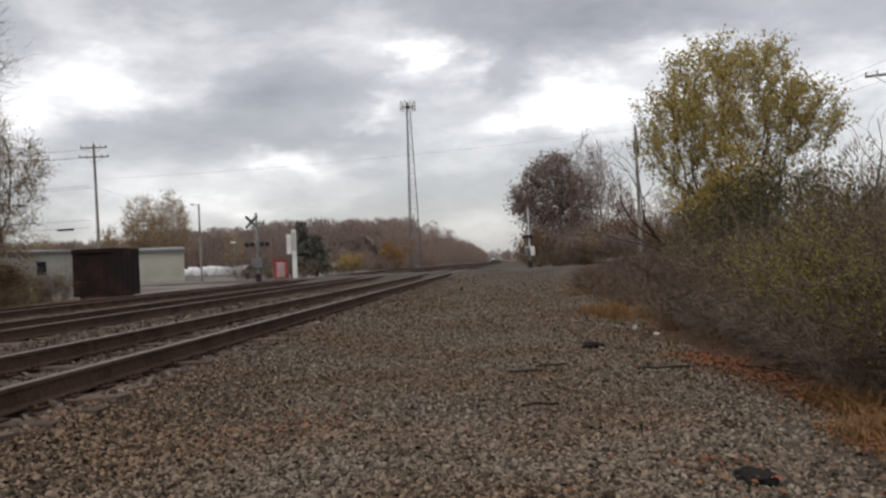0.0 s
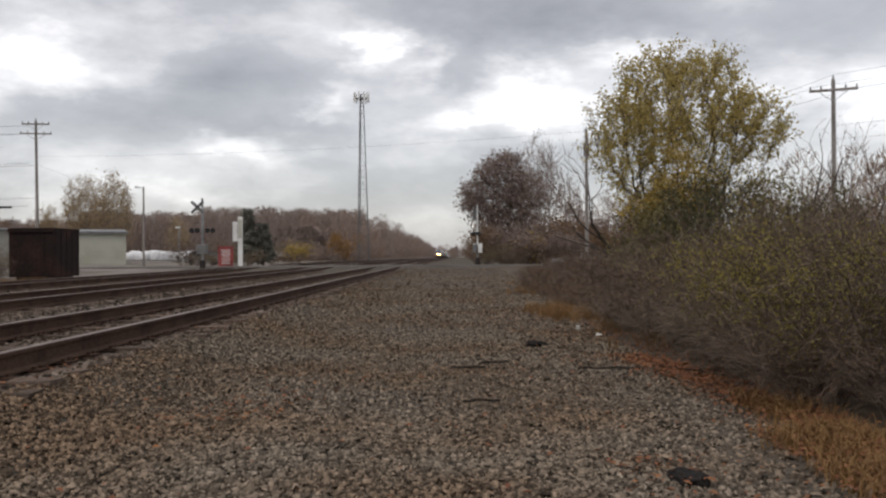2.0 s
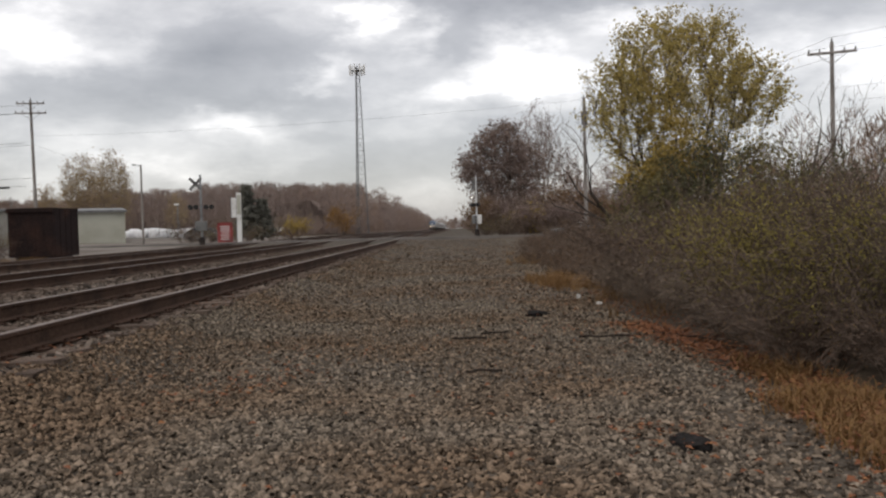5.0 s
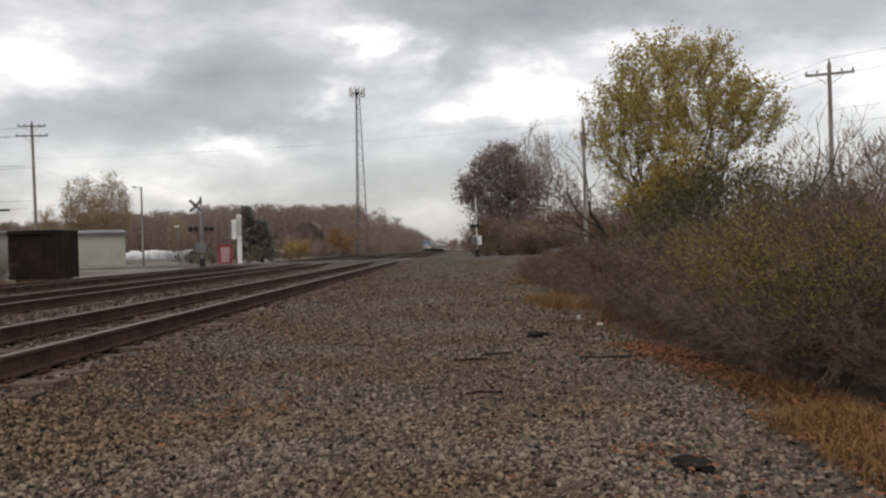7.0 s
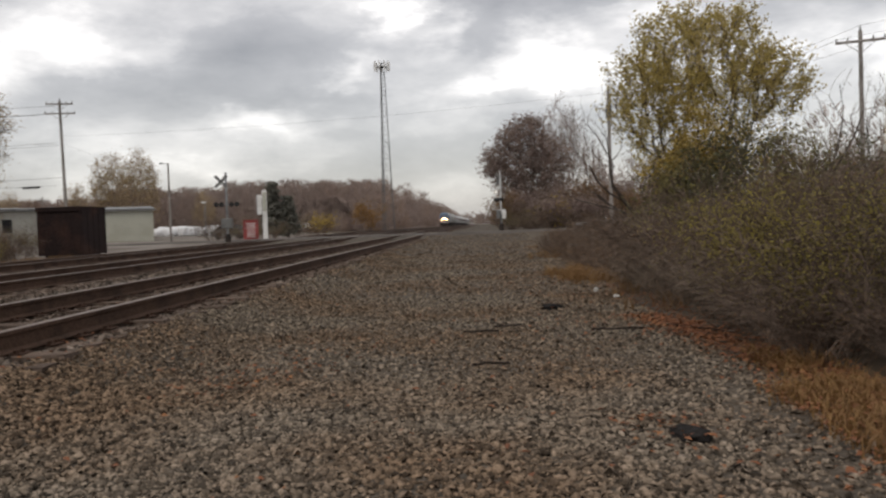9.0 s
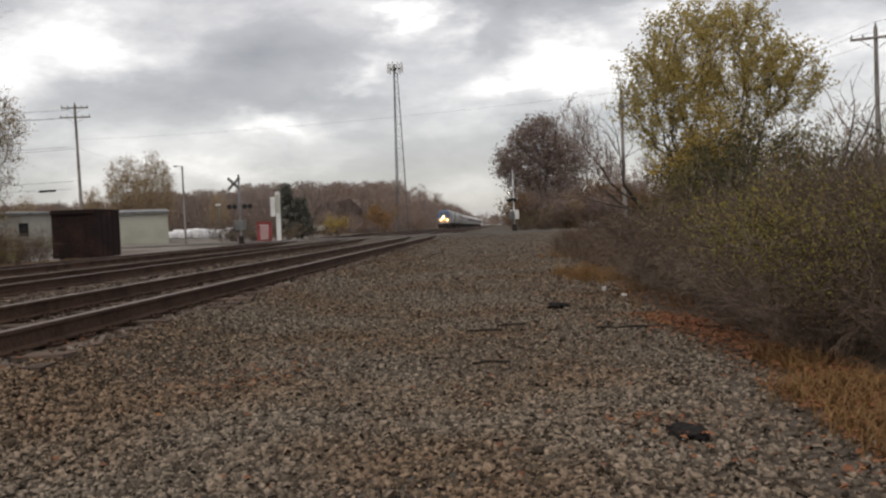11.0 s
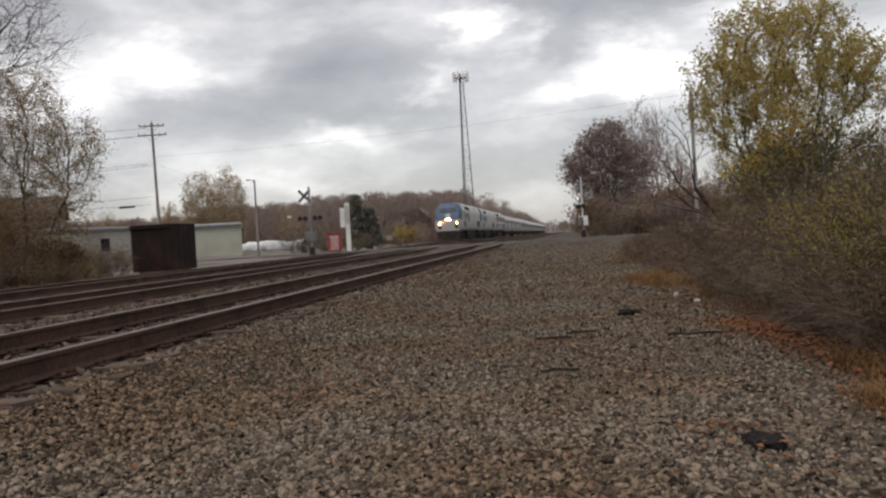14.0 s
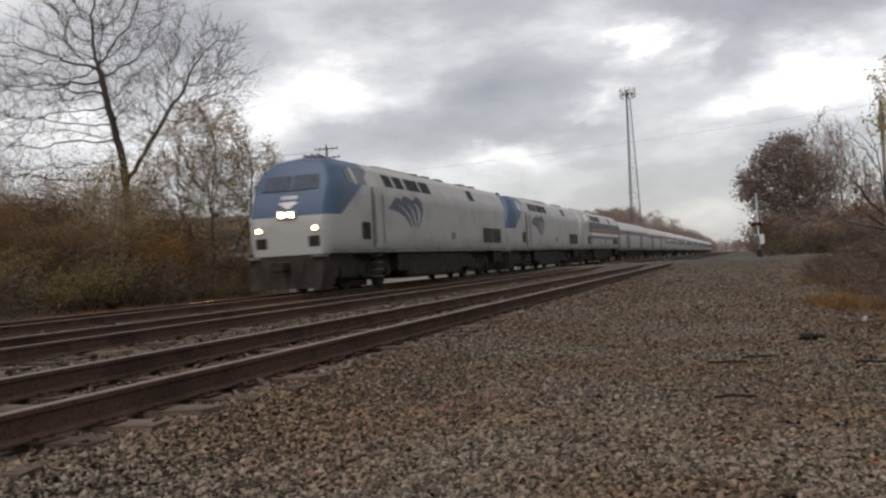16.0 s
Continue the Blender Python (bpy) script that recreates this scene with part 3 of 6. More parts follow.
    for x in (-0.16, 0.16):
        part("headlight", tube(bmesh.new(), (x, 0.683, 2.44), (x, 0.77, 2.44), 0.068, 0.068, 16), M_LAMP if loco_lit else M_GLASS, lamp_housing, "round headlight")
    for s in (-1, 1):
        low = part("ditch_light_housing", boxed(s * 0.98 - 0.13, s * 0.98 + 0.13, 0.7, 0.92, 1.86, 2.12, 0.02), M_SILVER, loco)
        part("ditch_light", tube(bmesh.new(), (s * 0.98, 0.693, 1.99), (s * 0.98, 0.77, 1.99), 0.045, 0.045, 14), M_LAMP if loco_lit else M_GLASS, low, "round ditch light")
        part("nose_pocket", boxed(s * 0.93 - 0.2, s * 0.93 + 0.2, 0.705, 0.84, 1.42, 1.76, 0.02), M_UNDER, loco, "dark recessed step pocket")
    # pilot, coupler and hoses
    bm = bmesh.new()
    loft(bm, [[(-1.25, 0.66, 1.19), (1.25, 0.66, 1.19), (1.42, 1.5, 1.19), (-1.42, 1.5, 1.19)], [(-1.3, 0.58, 0.75), (1.3, 0.58, 0.75), (1.42, 1.4, 0.75), (-1.42, 1.4, 0.75)], [(-1.22, 0.42, 0.16), (1.22, 0.42, 0.16), (1.36, 1.0, 0.16), (-1.36, 1.0, 0.16)]])
    part("pilot_plow", bm, M_UNDER, loco, "dark steel pilot plow")
    coupler = part("coupler", boxed(-0.12, 0.12, 0.08, 0.72, 0.72, 0.98, 0.03), M_UNDER, loco)
    part("coupler_knuckle", boxed(-0.2, 0.16, -0.06, 0.16, 0.68, 1.02, 0.05), M_UNDER, coupler)
    for s in (-1, 1):
        for k in (0.45, 0.62):
            part("brake_hose", tube(bmesh.new(), (s * k, 0.56, 1.05), (s * (k - 0.12), 0.3, 0.42), 0.028, None, 6), M_RUBBER, loco)
        part("buffer_step", boxed(s * 1.15 - 0.22, s * 1.15 + 0.2, 0.52, 0.8, 1.1, 1.16, 0.01), M_GREY, loco)
        # sides
        part("cab_window", side_plate(2.75, 3.55, 3.45, 3.98, s), M_GLASS, loco, "dark cab side window")
        part("cab_window", side_plate(2.1, 2.6, 3.45, 3.86, s), M_GLASS, loco, "dark cab side window")
        part("window_post", side_plate(2.62, 2.73, 3.42, 3.98, s, 0.02), M_WHITE, loco)
        door = part("cab_door", side_plate(4.05, 4.6, 1.35, 3.4, s, 0.008), M_SILVER, loco, "silver side door")
        for yy in (3.98, 4.66):
            part("grab_rail", tube(bmesh.new(), (s * 1.58, yy, 1.5), (s * 1.58, yy, 3.2), 0.018, None, 6), M_GREY, door)
        # A raised plate: the shade of a recess is only in its dark colour.
        part("door_recess", side_plate(3.86, 3.95, 1.4, 3.4, s, 0.01), M_UNDER, loco, "dark strip for the shade of a recess beside the door")
        part("side_vent", side_plate(2.95, 3.65, 1.62, 2.2, s), M_UNDER, loco, "dark louvred vent")
        for k in range(4):
            part("ladder_step", boxed(min(s * 1.3, s * 1.52), max(s * 1.3, s * 1.52), 4.1, 4.55, 0.36 + k * 0.24, 0.39 + k * 0.24), M_GREY, loco)
        for y0, y1 in ((5.2, 5.95), (6.2, 7.0), (7.3, 8.65), (8.85, 9.9)):
            win = part("engine_room_grille", side_plate(y0, y1, 3.5, 3.95, s), M_RUBBER, loco, "dark slanted engine room opening")
            for k in range(1, 4):
                yy = y0 + (y1 - y0) * k / 4
                part("grille_bar", side_plate(yy - 0.012, yy + 0.012, 3.5, 3.95, s, 0.02), M_UNDER, win)
        part("engine_room_grille", side_plate(15.0, 15.8, 3.5, 3.98, s), M_RUBBER, loco, "dark slanted engine room opening")
        lv = part("radiator_louvre", side_plate(16.8, 19.9, 1.58, 2.28, s), M_UNDER, loco, "dark louvred panel")
        for k in range(6):
            z = 1.64 + k * 0.105
            part("louvre_slat", side_plate(16.85, 19.85, z, z + 0.03, s, 0.03), M_GREY, lv)
        part("louvre_post", side_plate(18.3, 18.42, 1.58, 2.28, s, 0.035), M_GREY, lv)
        part("small_hatch", side_plate(12.1, 12.6, 1.7, 2.0, s), M_GREY, loco)
        part("panel_seam", side_plate(10.3, 10.33, 1.3, 3.95, s, 0.006), M_GREY, loco)
        part("panel_seam", side_plate(14.6, 14.63, 1.3, 3.95, s, 0.006), M_GREY, loco)
        part("sill_band", side_plate(0.9, 20.8, 1.2, 1.32, s, 0.014), M_GREY, loco, "grey lower sill")
        if scheme == "modern":
            for k, (start, turn_, end) in enumerate((((5.45, 2.84), (6.95, 2.75), (7.45, 2.14)), ((5.8, 3.06), (7.65, 2.93), (7.72, 2.14)), ((6.6, 3.16), (8.35, 3.05), (8.0, 2.14)), ((7.75, 3.18), (9.1, 3.08), (8.25, 2.14)))):
                upper, lower = [], []
                for m in range(8):
                    t = m / 7
                    p = [(1 - t) ** 2 * a + 2 * t * (1 - t) * b + t * t * c for a, b, c in zip(start, turn_, end)]
                    w = 0.21 * (1 - t) ** 0.8 + 0.05
                    upper.append((p[0] + w * 0.7, p[1] + w * 0.45))
                    lower.append((p[0] - w * 0.7, p[1] - w * 0.45))
                bm = bmesh.new()
                for m in range(7):
                    ring = [lower[m], lower[m + 1], upper[m + 1], upper[m]]
                    loft(bm, [[(s * 1.5, y, z) for y, z in ring], [(s * (1.528 + 0.002 * k), y, z) for y, z in ring]])
                part("side_emblem", bm, M_BLUEDK, loco, "dark blue swept emblem bars")
        else:
            part("upper_band", side_plate(3.7, 20.9, 2.84, 3.4, s, 0.014), M_GREY, loco, "dark grey upper side band")
            for z0, mm, nm in ((2.55, M_REDPAINT, "red stripe"), (2.30, M_WHITE, "white stripe"), (2.05, M_BLUEDK, "blue stripe")):
                part("stripe", side_plate(3.7, 20.9, z0, z0 + 0.24, s, 0.016), mm, loco, nm)
    # roof: fans, exhaust, horn
    for yy in (10.8, 12.2, 17.2, 18.8):
        fan = part("roof_fan", tube(bmesh.new(), (0, yy, 4.3), (0, yy, 4.47), 0.58, 0.55, 20), M_GREY, loco)
        part("fan_grille", tube(bmesh.new(), (0, yy, 4.46), (0, yy, 4.5), 0.45, 0.42, 16), M_UNDER, fan)
    part("exhaust_stack", boxed(-0.35, 0.35, 13.8, 14.6, 4.28, 4.52, 0.03), M_UNDER, loco)
    part("roof_hatch", boxed(-0.7, 0.7, 6.0, 9.6, 4.3, 4.4, 0.03), M_SILVER, loco)
    horn = part("horn_bracket", boxed(-0.28, 0.28, 2.95, 3.1, 4.28, 4.4), M_GREY, loco)
    for x in (-0.24, 0.0, 0.24):
        part("horn_trumpet", tube(bmesh.new(), (x, 3.1, 4.46), (x, 2.6, 4.46), 0.03, 0.085, 10), M_GREY, horn)
    # underside: low black tank, boxes and deep underframe added to stand in for shade
    part("fuel_tank", boxed(-1.4, 1.4, 7.2, 13.6, 0.22, 1.2, 0.12), M_UNDER, loco, "grimy fuel tank, blackened to match the shaded underside")
    for y0, y1, z0 in ((6.25, 7.8, 0.5), (13.3, 14.9, 0.48), (18.9, 20.5, 0.62), (1.55, 2.5, 0.4)):
        part("equipment_box", boxed(-1.38, 1.38, y0, y1, z0, 1.2, 0.04), M_UNDER, loco)
    part("underframe", boxed(-1.0, 1.0, 1.0, 20.6, 0.62, 1.22), M_UNDER, loco)
    part("air_reservoir", tube(bmesh.new(), (1.2, 13.5, 0.85), (1.2, 15.0, 0.85), 0.2, None, 12), M_UNDER, loco)
    for yy in (4.3, 16.9):
        add_truck(loco, yy, 2.74)
    return loco


loco_lit = True
LOCO_A = tagged(make_locomotive("modern"), "silver passenger locomotive with blue nose and lit headlights", "locomotive", "locomotives of the train")
loco_lit = False
LOCO_B = tagged(make_locomotive("modern"), "silver passenger locomotive with blue nose, lamps unlit", "locomotive", "locomotives of the train")
LOCO_C = tagged(make_locomotive("heritage"), "locomotive with red, white and blue side stripes", "locomotive", "locomotives of the train")


def make_car(kind):
    """A stainless passenger car, 25.6 m long; baggage cars have doors in place of windows."""
    car = empty("baggage_car" if kind == "baggage" else "passenger_coach")
    half = [(1.5, 1.05), (1.54, 1.3), (1.54, 3.25), (1.36, 3.72), (0.95, 4.02), (0.0, 4.14)]
    bm = loft(bmesh.new(), body_rings(side_profile(half, 1), [(0.0, 1, 0, 0), (0.1, 1, 0, 0), (25.5, 1, 0, 0), (25.6, 1, 0, 0)]))
    body = part("body", bm, M_STEEL, car, "silver stainless steel body")
    part("roof_panel", loft(bmesh.new(), [[(x, y, z + 0.012) for x, z in ((-1.36, 3.72), (-0.95, 4.02), (0, 4.14), (0.95, 4.02), (1.36, 3.72), (0, 3.6))] for y in (0.3, 25.3)]), M_WHITE if kind != "baggage" else M_STEEL, car, "pale weathered roof")
    for s in (-1, 1):
        def plate(y0, y1, z0, z1, o):
            return box(bmesh.new(), *sorted((s * 1.5, s * (1.54 + o))), y0, y1, z0, z1)
        for k in range(7):
            part("flute", plate(0.4, 25.2, 1.36 + k * 0.14, 1.42 + k * 0.14, 0.018), M_STEEL, body)
        if kind == "baggage":
            for y0 in (5.2, 17.6):
                d = part("baggage_door", plate(y0, y0 + 2.4, 1.25, 3.1, 0.03), M_GREY, car, "grey sliding baggage door")
                part("door_window", plate(y0 + 0.9, y0 + 1.5, 2.3, 2.8, 0.04), M_GLASS, d)
            part("stripe", plate(0.3, 25.3, 2.86, 3.06, 0.02), M_REDPAINT, car, "faded red stripe")
            part("stripe", plate(0.3, 25.3, 2.66, 2.83, 0.02), M_BLUEDK, car, "blue stripe")
        else:
            part("window_band", plate(1.9, 23.7, 2.28, 3.0, 0.012), M_UNDER, car, "dark window band")
            for k in range(11):
                y0 = 2.2 + k * 1.95
                part("window", plate(y0, y0 + 1.5, 2.36, 2.92, 0.02), M_GLASS, car, "dark coach window")
            for y0 in (0.5, 24.2):
                part("vestibule_door", plate(y0, y0 + 0.85, 1.1, 3.1, 0.015), M_STEEL, car)
            part("stripe", plate(0.3, 25.3, 2.05, 2.2, 0.02), M_BLUEDK, car, "blue stripe")
            part("stripe", plate(0.3, 25.3, 3.06, 3.14, 0.02), M_REDPAINT, car, "thin red stripe")
    for y0, y1 in ((-0.28, 0.02), (25.58, 25.88)):
        part("end_bellows", boxed(-0.55, 0.55, y0, y1, 1.1, 3.3, 0.03), M_RUBBER, car)
    part("underframe", boxed(-1.35, 1.35, 0.6, 25.0, 0.85, 1.08), M_UNDER, car)
    for y0, y1 in ((6.2, 9.0), (10.2, 13.5), (14.6, 18.6)):
        part("equipment_box", boxed(-1.3, 1.3, y0, y1, 0.4, 0.9, 0.04), M_UNDER, car)
    for yy in (3.2, 22.4):
        add_truck(car, yy, 2.6)
    return car


BAGGAGE = tagged(make_car("baggage"), "silver baggage car with red and blue stripes", "rail car", "cars of the train")
BAGGAGE_2 = tagged(copy_thing(BAGGAGE, pose(0, 0, 0)), group="cars of the train")
COACH = tagged(make_car("coach"), "silver stainless passenger coach with dark window band", "rail car", "cars of the train")
COACHES = [COACH] + [copy_thing(COACH, pose(0, 0, 0)) for _ in range(7)]

SPEED, NOSE_AT_END = 35.4, 22.75
CONSIST = [(LOCO_A, 0.0), (LOCO_B, 21.6), (LOCO_C, 43.2), (BAGGAGE, 65.0), (BAGGAGE_2, 91.2)] + [(c, 117.4 + 26.2 * k) for k, c in enumerate(COACHES)]


def motions():
    """The train runs towards the camera on the far track at a steady speed."""
    for car, behind in CONSIST:
        rows = []
        for k in range(33):
            t = k * 0.5
            y = NOSE_AT_END + SPEED * (16.0 - t) + behind
            rows.append((t, pose(TRACKS[2], y, RAIL_TOP + 0.002 + grade(y + 10))))
        walk(car, rows)


# ---- growing things ----
class Strands:
    """Gathers tapered twigs and leaves into plain lists for a mesh."""

    def __init__(self):
        self.v, self.f = [], []

    def rod(self, a, b, r0, r1, sides=3):
        d = b - a
        if d.length < 1e-5:
            return
        u = d.orthogonal().normalized()
        w = d.normalized().cross(u)
        k = len(self.v)
        for c, r in ((a, r0), (b, r1)):
            for i in range(sides):
                t = 2 * math.pi * i / sides
                self.v.append(c + (u * math.cos(t) + w * math.sin(t)) * r)
        for i in range(sides):
            j = (i + 1) % sides
            self.f.append((k + i, k + j, k + sides + j, k + sides + i))

    def blade(self, a, b, r0, r1=0.0):
        """A hair-thin twig as one flat tapered sliver."""
        d = b - a
        if d.length < 1e-5:
            return
        u = d.orthogonal().normalized()
        t = 12.9 * a.x + 78.2 * a.y + 37.7 * b.z
        u = u * math.cos(t) + d.normalized().cross(u) * math.sin(t)
        k = len(self.v)
        if r1 > 0:
            self.v += [a - u * r0, a + u * r0, b + u * r1, b - u * r1]
            self.f.append((k, k + 1, k + 2, k + 3))
        else:
            self.v += [a - u * r0, a + u * r0, b]
            self.f.append((k, k + 1, k + 2))

    def leaf(self, c, size, r, long=1.0):
        n = Vector((r.gauss(0, 1), r.gauss(0, 1), r.gauss(0, 1))).normalized()
        u = n.orthogonal().normalized()
        w = n.cross(u)
        a = r.uniform(0, 6.3)
        p = (u * math.cos(a) + w * math.sin(a)) * size * long
        q = (w * math.cos(a) - u * math.sin(a)) * size * 0.55
        k = len(self.v)
        self.v += [c - p, c - q * 0.9 + n * size * 0.12, c + p, c + q * 0.9 + n * size * 0.12]
        self.f.append((k, k + 1, k + 2, k + 3))

    def mesh(self, name, mat):
        return mesh_from(name, self.v, self.f, mat)


def turn_from(d, angle, r):
    """d tilted by an angle towards a random side."""
    u = d.orthogonal().normalized()
    w = d.cross(u)
    t = r.uniform(0, 2 * math.pi)
    return (d * math.cos(angle) + (u * math.cos(t) + w * math.sin(t)) * math.sin(angle)).normalized()


def grow(limbs, twigs, tips, p, d, length, rad, level, r, lift, wide, ratio, forks, thin, wander=0.16):
    """One branch in bent pieces, its side shoots, and so on down to the twigs."""
    n = 4 if level > 2 else 3
    store = limbs if rad > thin else twigs
    sides = 7 if rad > 0.06 else 5 if rad > 0.025 else 3
    for k in range(n):
        q = p + d * (length / n)
        r1 = rad * (1 - 0.45 / n)
        if level == 0 and rad < 0.02:
            store.blade(p, q, rad * 1.25, r1 * 1.25)
        else:
            store.rod(p, q, rad, r1, sides)
        p, rad = q, r1
        d = (d + Vector((r.gauss(0, wander), r.gauss(0, wander), r.gauss(0, wander) + lift * 0.1))).normalized()
        if level > 0 and k >= 1:
            m = forks if k < n - 1 else forks + 1
            for _ in range(m):
                if r.random() < 0.82:
                    e = turn_from(d, r.uniform(0.6, 1.25) * wide, r)
                    e = (e + Vector((0, 0, lift * 0.25))).normalized()
                    grow(limbs, twigs, tips, p, e, length * ratio * r.uniform(0.75, 1.15), rad * r.uniform(0.5, 0.68), level - 1, r, lift, wide, ratio, forks, thin, wander)
        if level <= 1:
            tips.append((p, d))
    tips.append((p, d))


def make_tree(name, seed, height, trunk, levels, forks, leaves=0, size=0.08, mat=None, wide=0.75, lift=0.5, stems=1, ratio=0.64, first=0.42, lean=0.12, bark=None, twig=None, spray=0.22, clip=None, wander=0.16):
    r = random.Random(seed)
    limbs, twigs, crown, tips = Strands(), Strands(), Strands(), []
    for s in range(stems):
        d = Vector((r.gauss(0, lean), r.gauss(0, lean), 1)).normalized()
        if stems > 1:
            a = 2 * math.pi * s / stems + r.uniform(-0.4, 0.4)
            d = Vector((math.cos(a) * lean * 2.2, math.sin(a) * lean * 2.2, 1)).normalized()
        h = height * first * r.uniform(0.85, 1.1)
        grow(limbs, twigs, tips, Vector((r.gauss(0, 0.01), r.gauss(0, 0.01), -0.15)), d, h, trunk * (1 if stems == 1 else 0.7), levels, r, lift, wide, ratio, forks, trunk * 0.16, wander)
    top = max(p.z for p, _ in tips)
    k = height / top
    for st in (limbs, twigs):
        st.v = [v * k for v in st.v]
    tips = [(p * k, d) for p, d in tips]
    tree = empty(name)
    piece("trunk", limbs.mesh("trunk", bark or M_BARK), tree)
    if twigs.v:
        tagged(piece("branchwork", twigs.mesh("branchwork", twig or M_TWIG), tree, None, "fine bare branches"), kind="stuff")
    if leaves:
        for _ in range(int(leaves * 0.72)):
            p, d = tips[r.randrange(len(tips))]
            if clip and not clip(p):
                continue
            crown.leaf(p + Vector((r.gauss(0, spray), r.gauss(0, spray), r.gauss(0, spray))), size * 1.03 * r.uniform(0.6, 1.3), r)
        piece("crown", crown.mesh("crown", mat), tree)
    return tree


def colonize(r, stems, lobes, step_, reach, kill, lift):
    """Nodes and parents of a branching frame that grows from its stems towards points strewn in the crown's lobes."""
    rng = np.random.default_rng(r.randrange(10**6))
    goals = []
    for cx, cy, cz, rx, ry, rz, n in lobes:
        d = rng.normal(size=(n, 3))
        d /= np.linalg.norm(d, axis=1)[:, None]
        goals.append(np.array([cx, cy, cz]) + d * (rng.random(n) ** 0.42)[:, None] * np.array([rx, ry, rz]))
    goals = np.concatenate(goals)
    nodes, up = [], []
    for path in stems:
        before = -1
        for a, b in zip(path, path[1:]):
            a, b = np.array(a, float), np.array(b, float)
            k = max(1, int(np.linalg.norm(b - a) / step_))
            for i in range(k if b is not path[-1] else k + 1):
                nodes.append(a + (b - a) * i / k + rng.normal(size=3) * 0.02 * (before >= 0))
                up.append(before)
                before = len(nodes) - 1
        nodes.append(np.array(path[-1], float))
        up.append(before)
    best = np.full(len(goals), 1e9)
    near = np.zeros(len(goals), int)
    alive = np.ones(len(goals), bool)
    fresh = list(range(len(nodes)))
    for _ in range(140):
        for i in fresh:
            d = np.linalg.norm(goals - nodes[i], axis=1)
            m = d < best
            best[m], near[m] = d[m], i
        alive &= best > kill
        use = alive & (best < reach)
        if not use.any():
            break
        pull = {}
        for g in np.nonzero(use)[0]:
            v = goals[g] - nodes[near[g]]
            pull[near[g]] = pull.get(near[g], 0) + v / np.linalg.norm(v)
        fresh = []
        for i, v in pull.items():
            v = v / (np.linalg.norm(v) + 1e-9) + rng.normal(size=3) * 0.22 + np.array([0, 0, lift])
            nodes.append(nodes[i] + v / np.linalg.norm(v) * step_)
            up.append(i)
            fresh.append(len(nodes) - 1)
    return [Vector(p) for p in nodes], up


def make_grown_tree(name, seed, stems, lobes, tip=0.005, step_=0.2, reach=3.0, kill=0.3, lift=0.1, leaves=0.0, size=0.05, mat=None, spray=0.09, twig_len=0.3, twigs=2, power=2.35, bark=None, twig=None, leafy=None, thin=0.02, twig_width=0.004):
    """A tree whose limbs fill a crown of lobes: tapered limbs, fine twigs at the ends, leaves in tufts along them."""
    r = random.Random(seed)
    nodes, up = colonize(r, stems, lobes, step_, reach, kill, lift)
    n = len(nodes)
    load, kids = [0.0] * n, [0] * n
    for i in range(n - 1, -1, -1):
        if load[i] == 0:
            load[i] = tip ** power
        if up[i] >= 0:
            load[up[i]] += load[i]
            kids[up[i]] += 1
    rad = [v ** (1 / power) for v in load]
    limbs, fine, crown = Strands(), Strands(), Strands()
    for i in range(n):
        j = up[i]
        if j < 0:
            continue
        r0 = min(rad[j], rad[i] * 1.25)
        st = limbs if rad[i] > thin else fine
        st.rod(nodes[j], nodes[i], r0, rad[i], 8 if rad[i] > 0.08 else 6 if rad[i] > 0.03 else 3)
        if rad[i] < tip * 3.2:
            d = (nodes[i] - nodes[j]).normalized()
            full = (leafy(nodes[i]) if leafy else 1.0) * (0.35 + 1.3 * (noise.noise(nodes[i] * (0.9 / max(spray * 9, 0.5))) * 0.5 + 0.5))
            for _ in range(twigs):
                e = (turn_from(d, r.uniform(0.2, 0.9), r) + Vector((0, 0, 0.15 + lift))).normalized()
                a, ln = nodes[i], twig_len * r.uniform(0.5, 1.2)
                b = a + e * ln
                c = b + (e + Vector((r.gauss(0, 0.3), r.gauss(0, 0.3), r.gauss(0.1, 0.3)))).normalized() * ln * 0.7
                fine.blade(a, b, twig_width, twig_width * 0.7)
                fine.blade(b, c, twig_width * 0.7, twig_width * 0.35)
                for _ in range(int(leaves * full + r.random())):
                    p = a.lerp(b, r.uniform(0.3, 1)) if r.random() < 0.5 else b.lerp(c, r.random())
                    crown.leaf(p + Vector((r.gauss(0, spray), r.gauss(0, spray), r.gauss(0, spray))), size * r.uniform(0.6, 1.3), r)
    tree = empty(name)
    piece("trunk", limbs.mesh("trunk", bark or M_BARK), tree)
    tagged(piece("branchwork", fine.mesh("branchwork", twig or M_TWIG), tree, None, "fine branches and twigs"), kind="stuff")
    if crown.v:
        piece("crown", crown.mesh("crown", mat), tree)
    return tree


def plant(tree, x, y, turn=0.0, z=None, label="", category="", group=""):
    tree.matrix_basis = pose(x, y, (land(x, y) if z is None else z) - 0.02, 0, 0, turn)
    return tagged(tree, label, category, group)


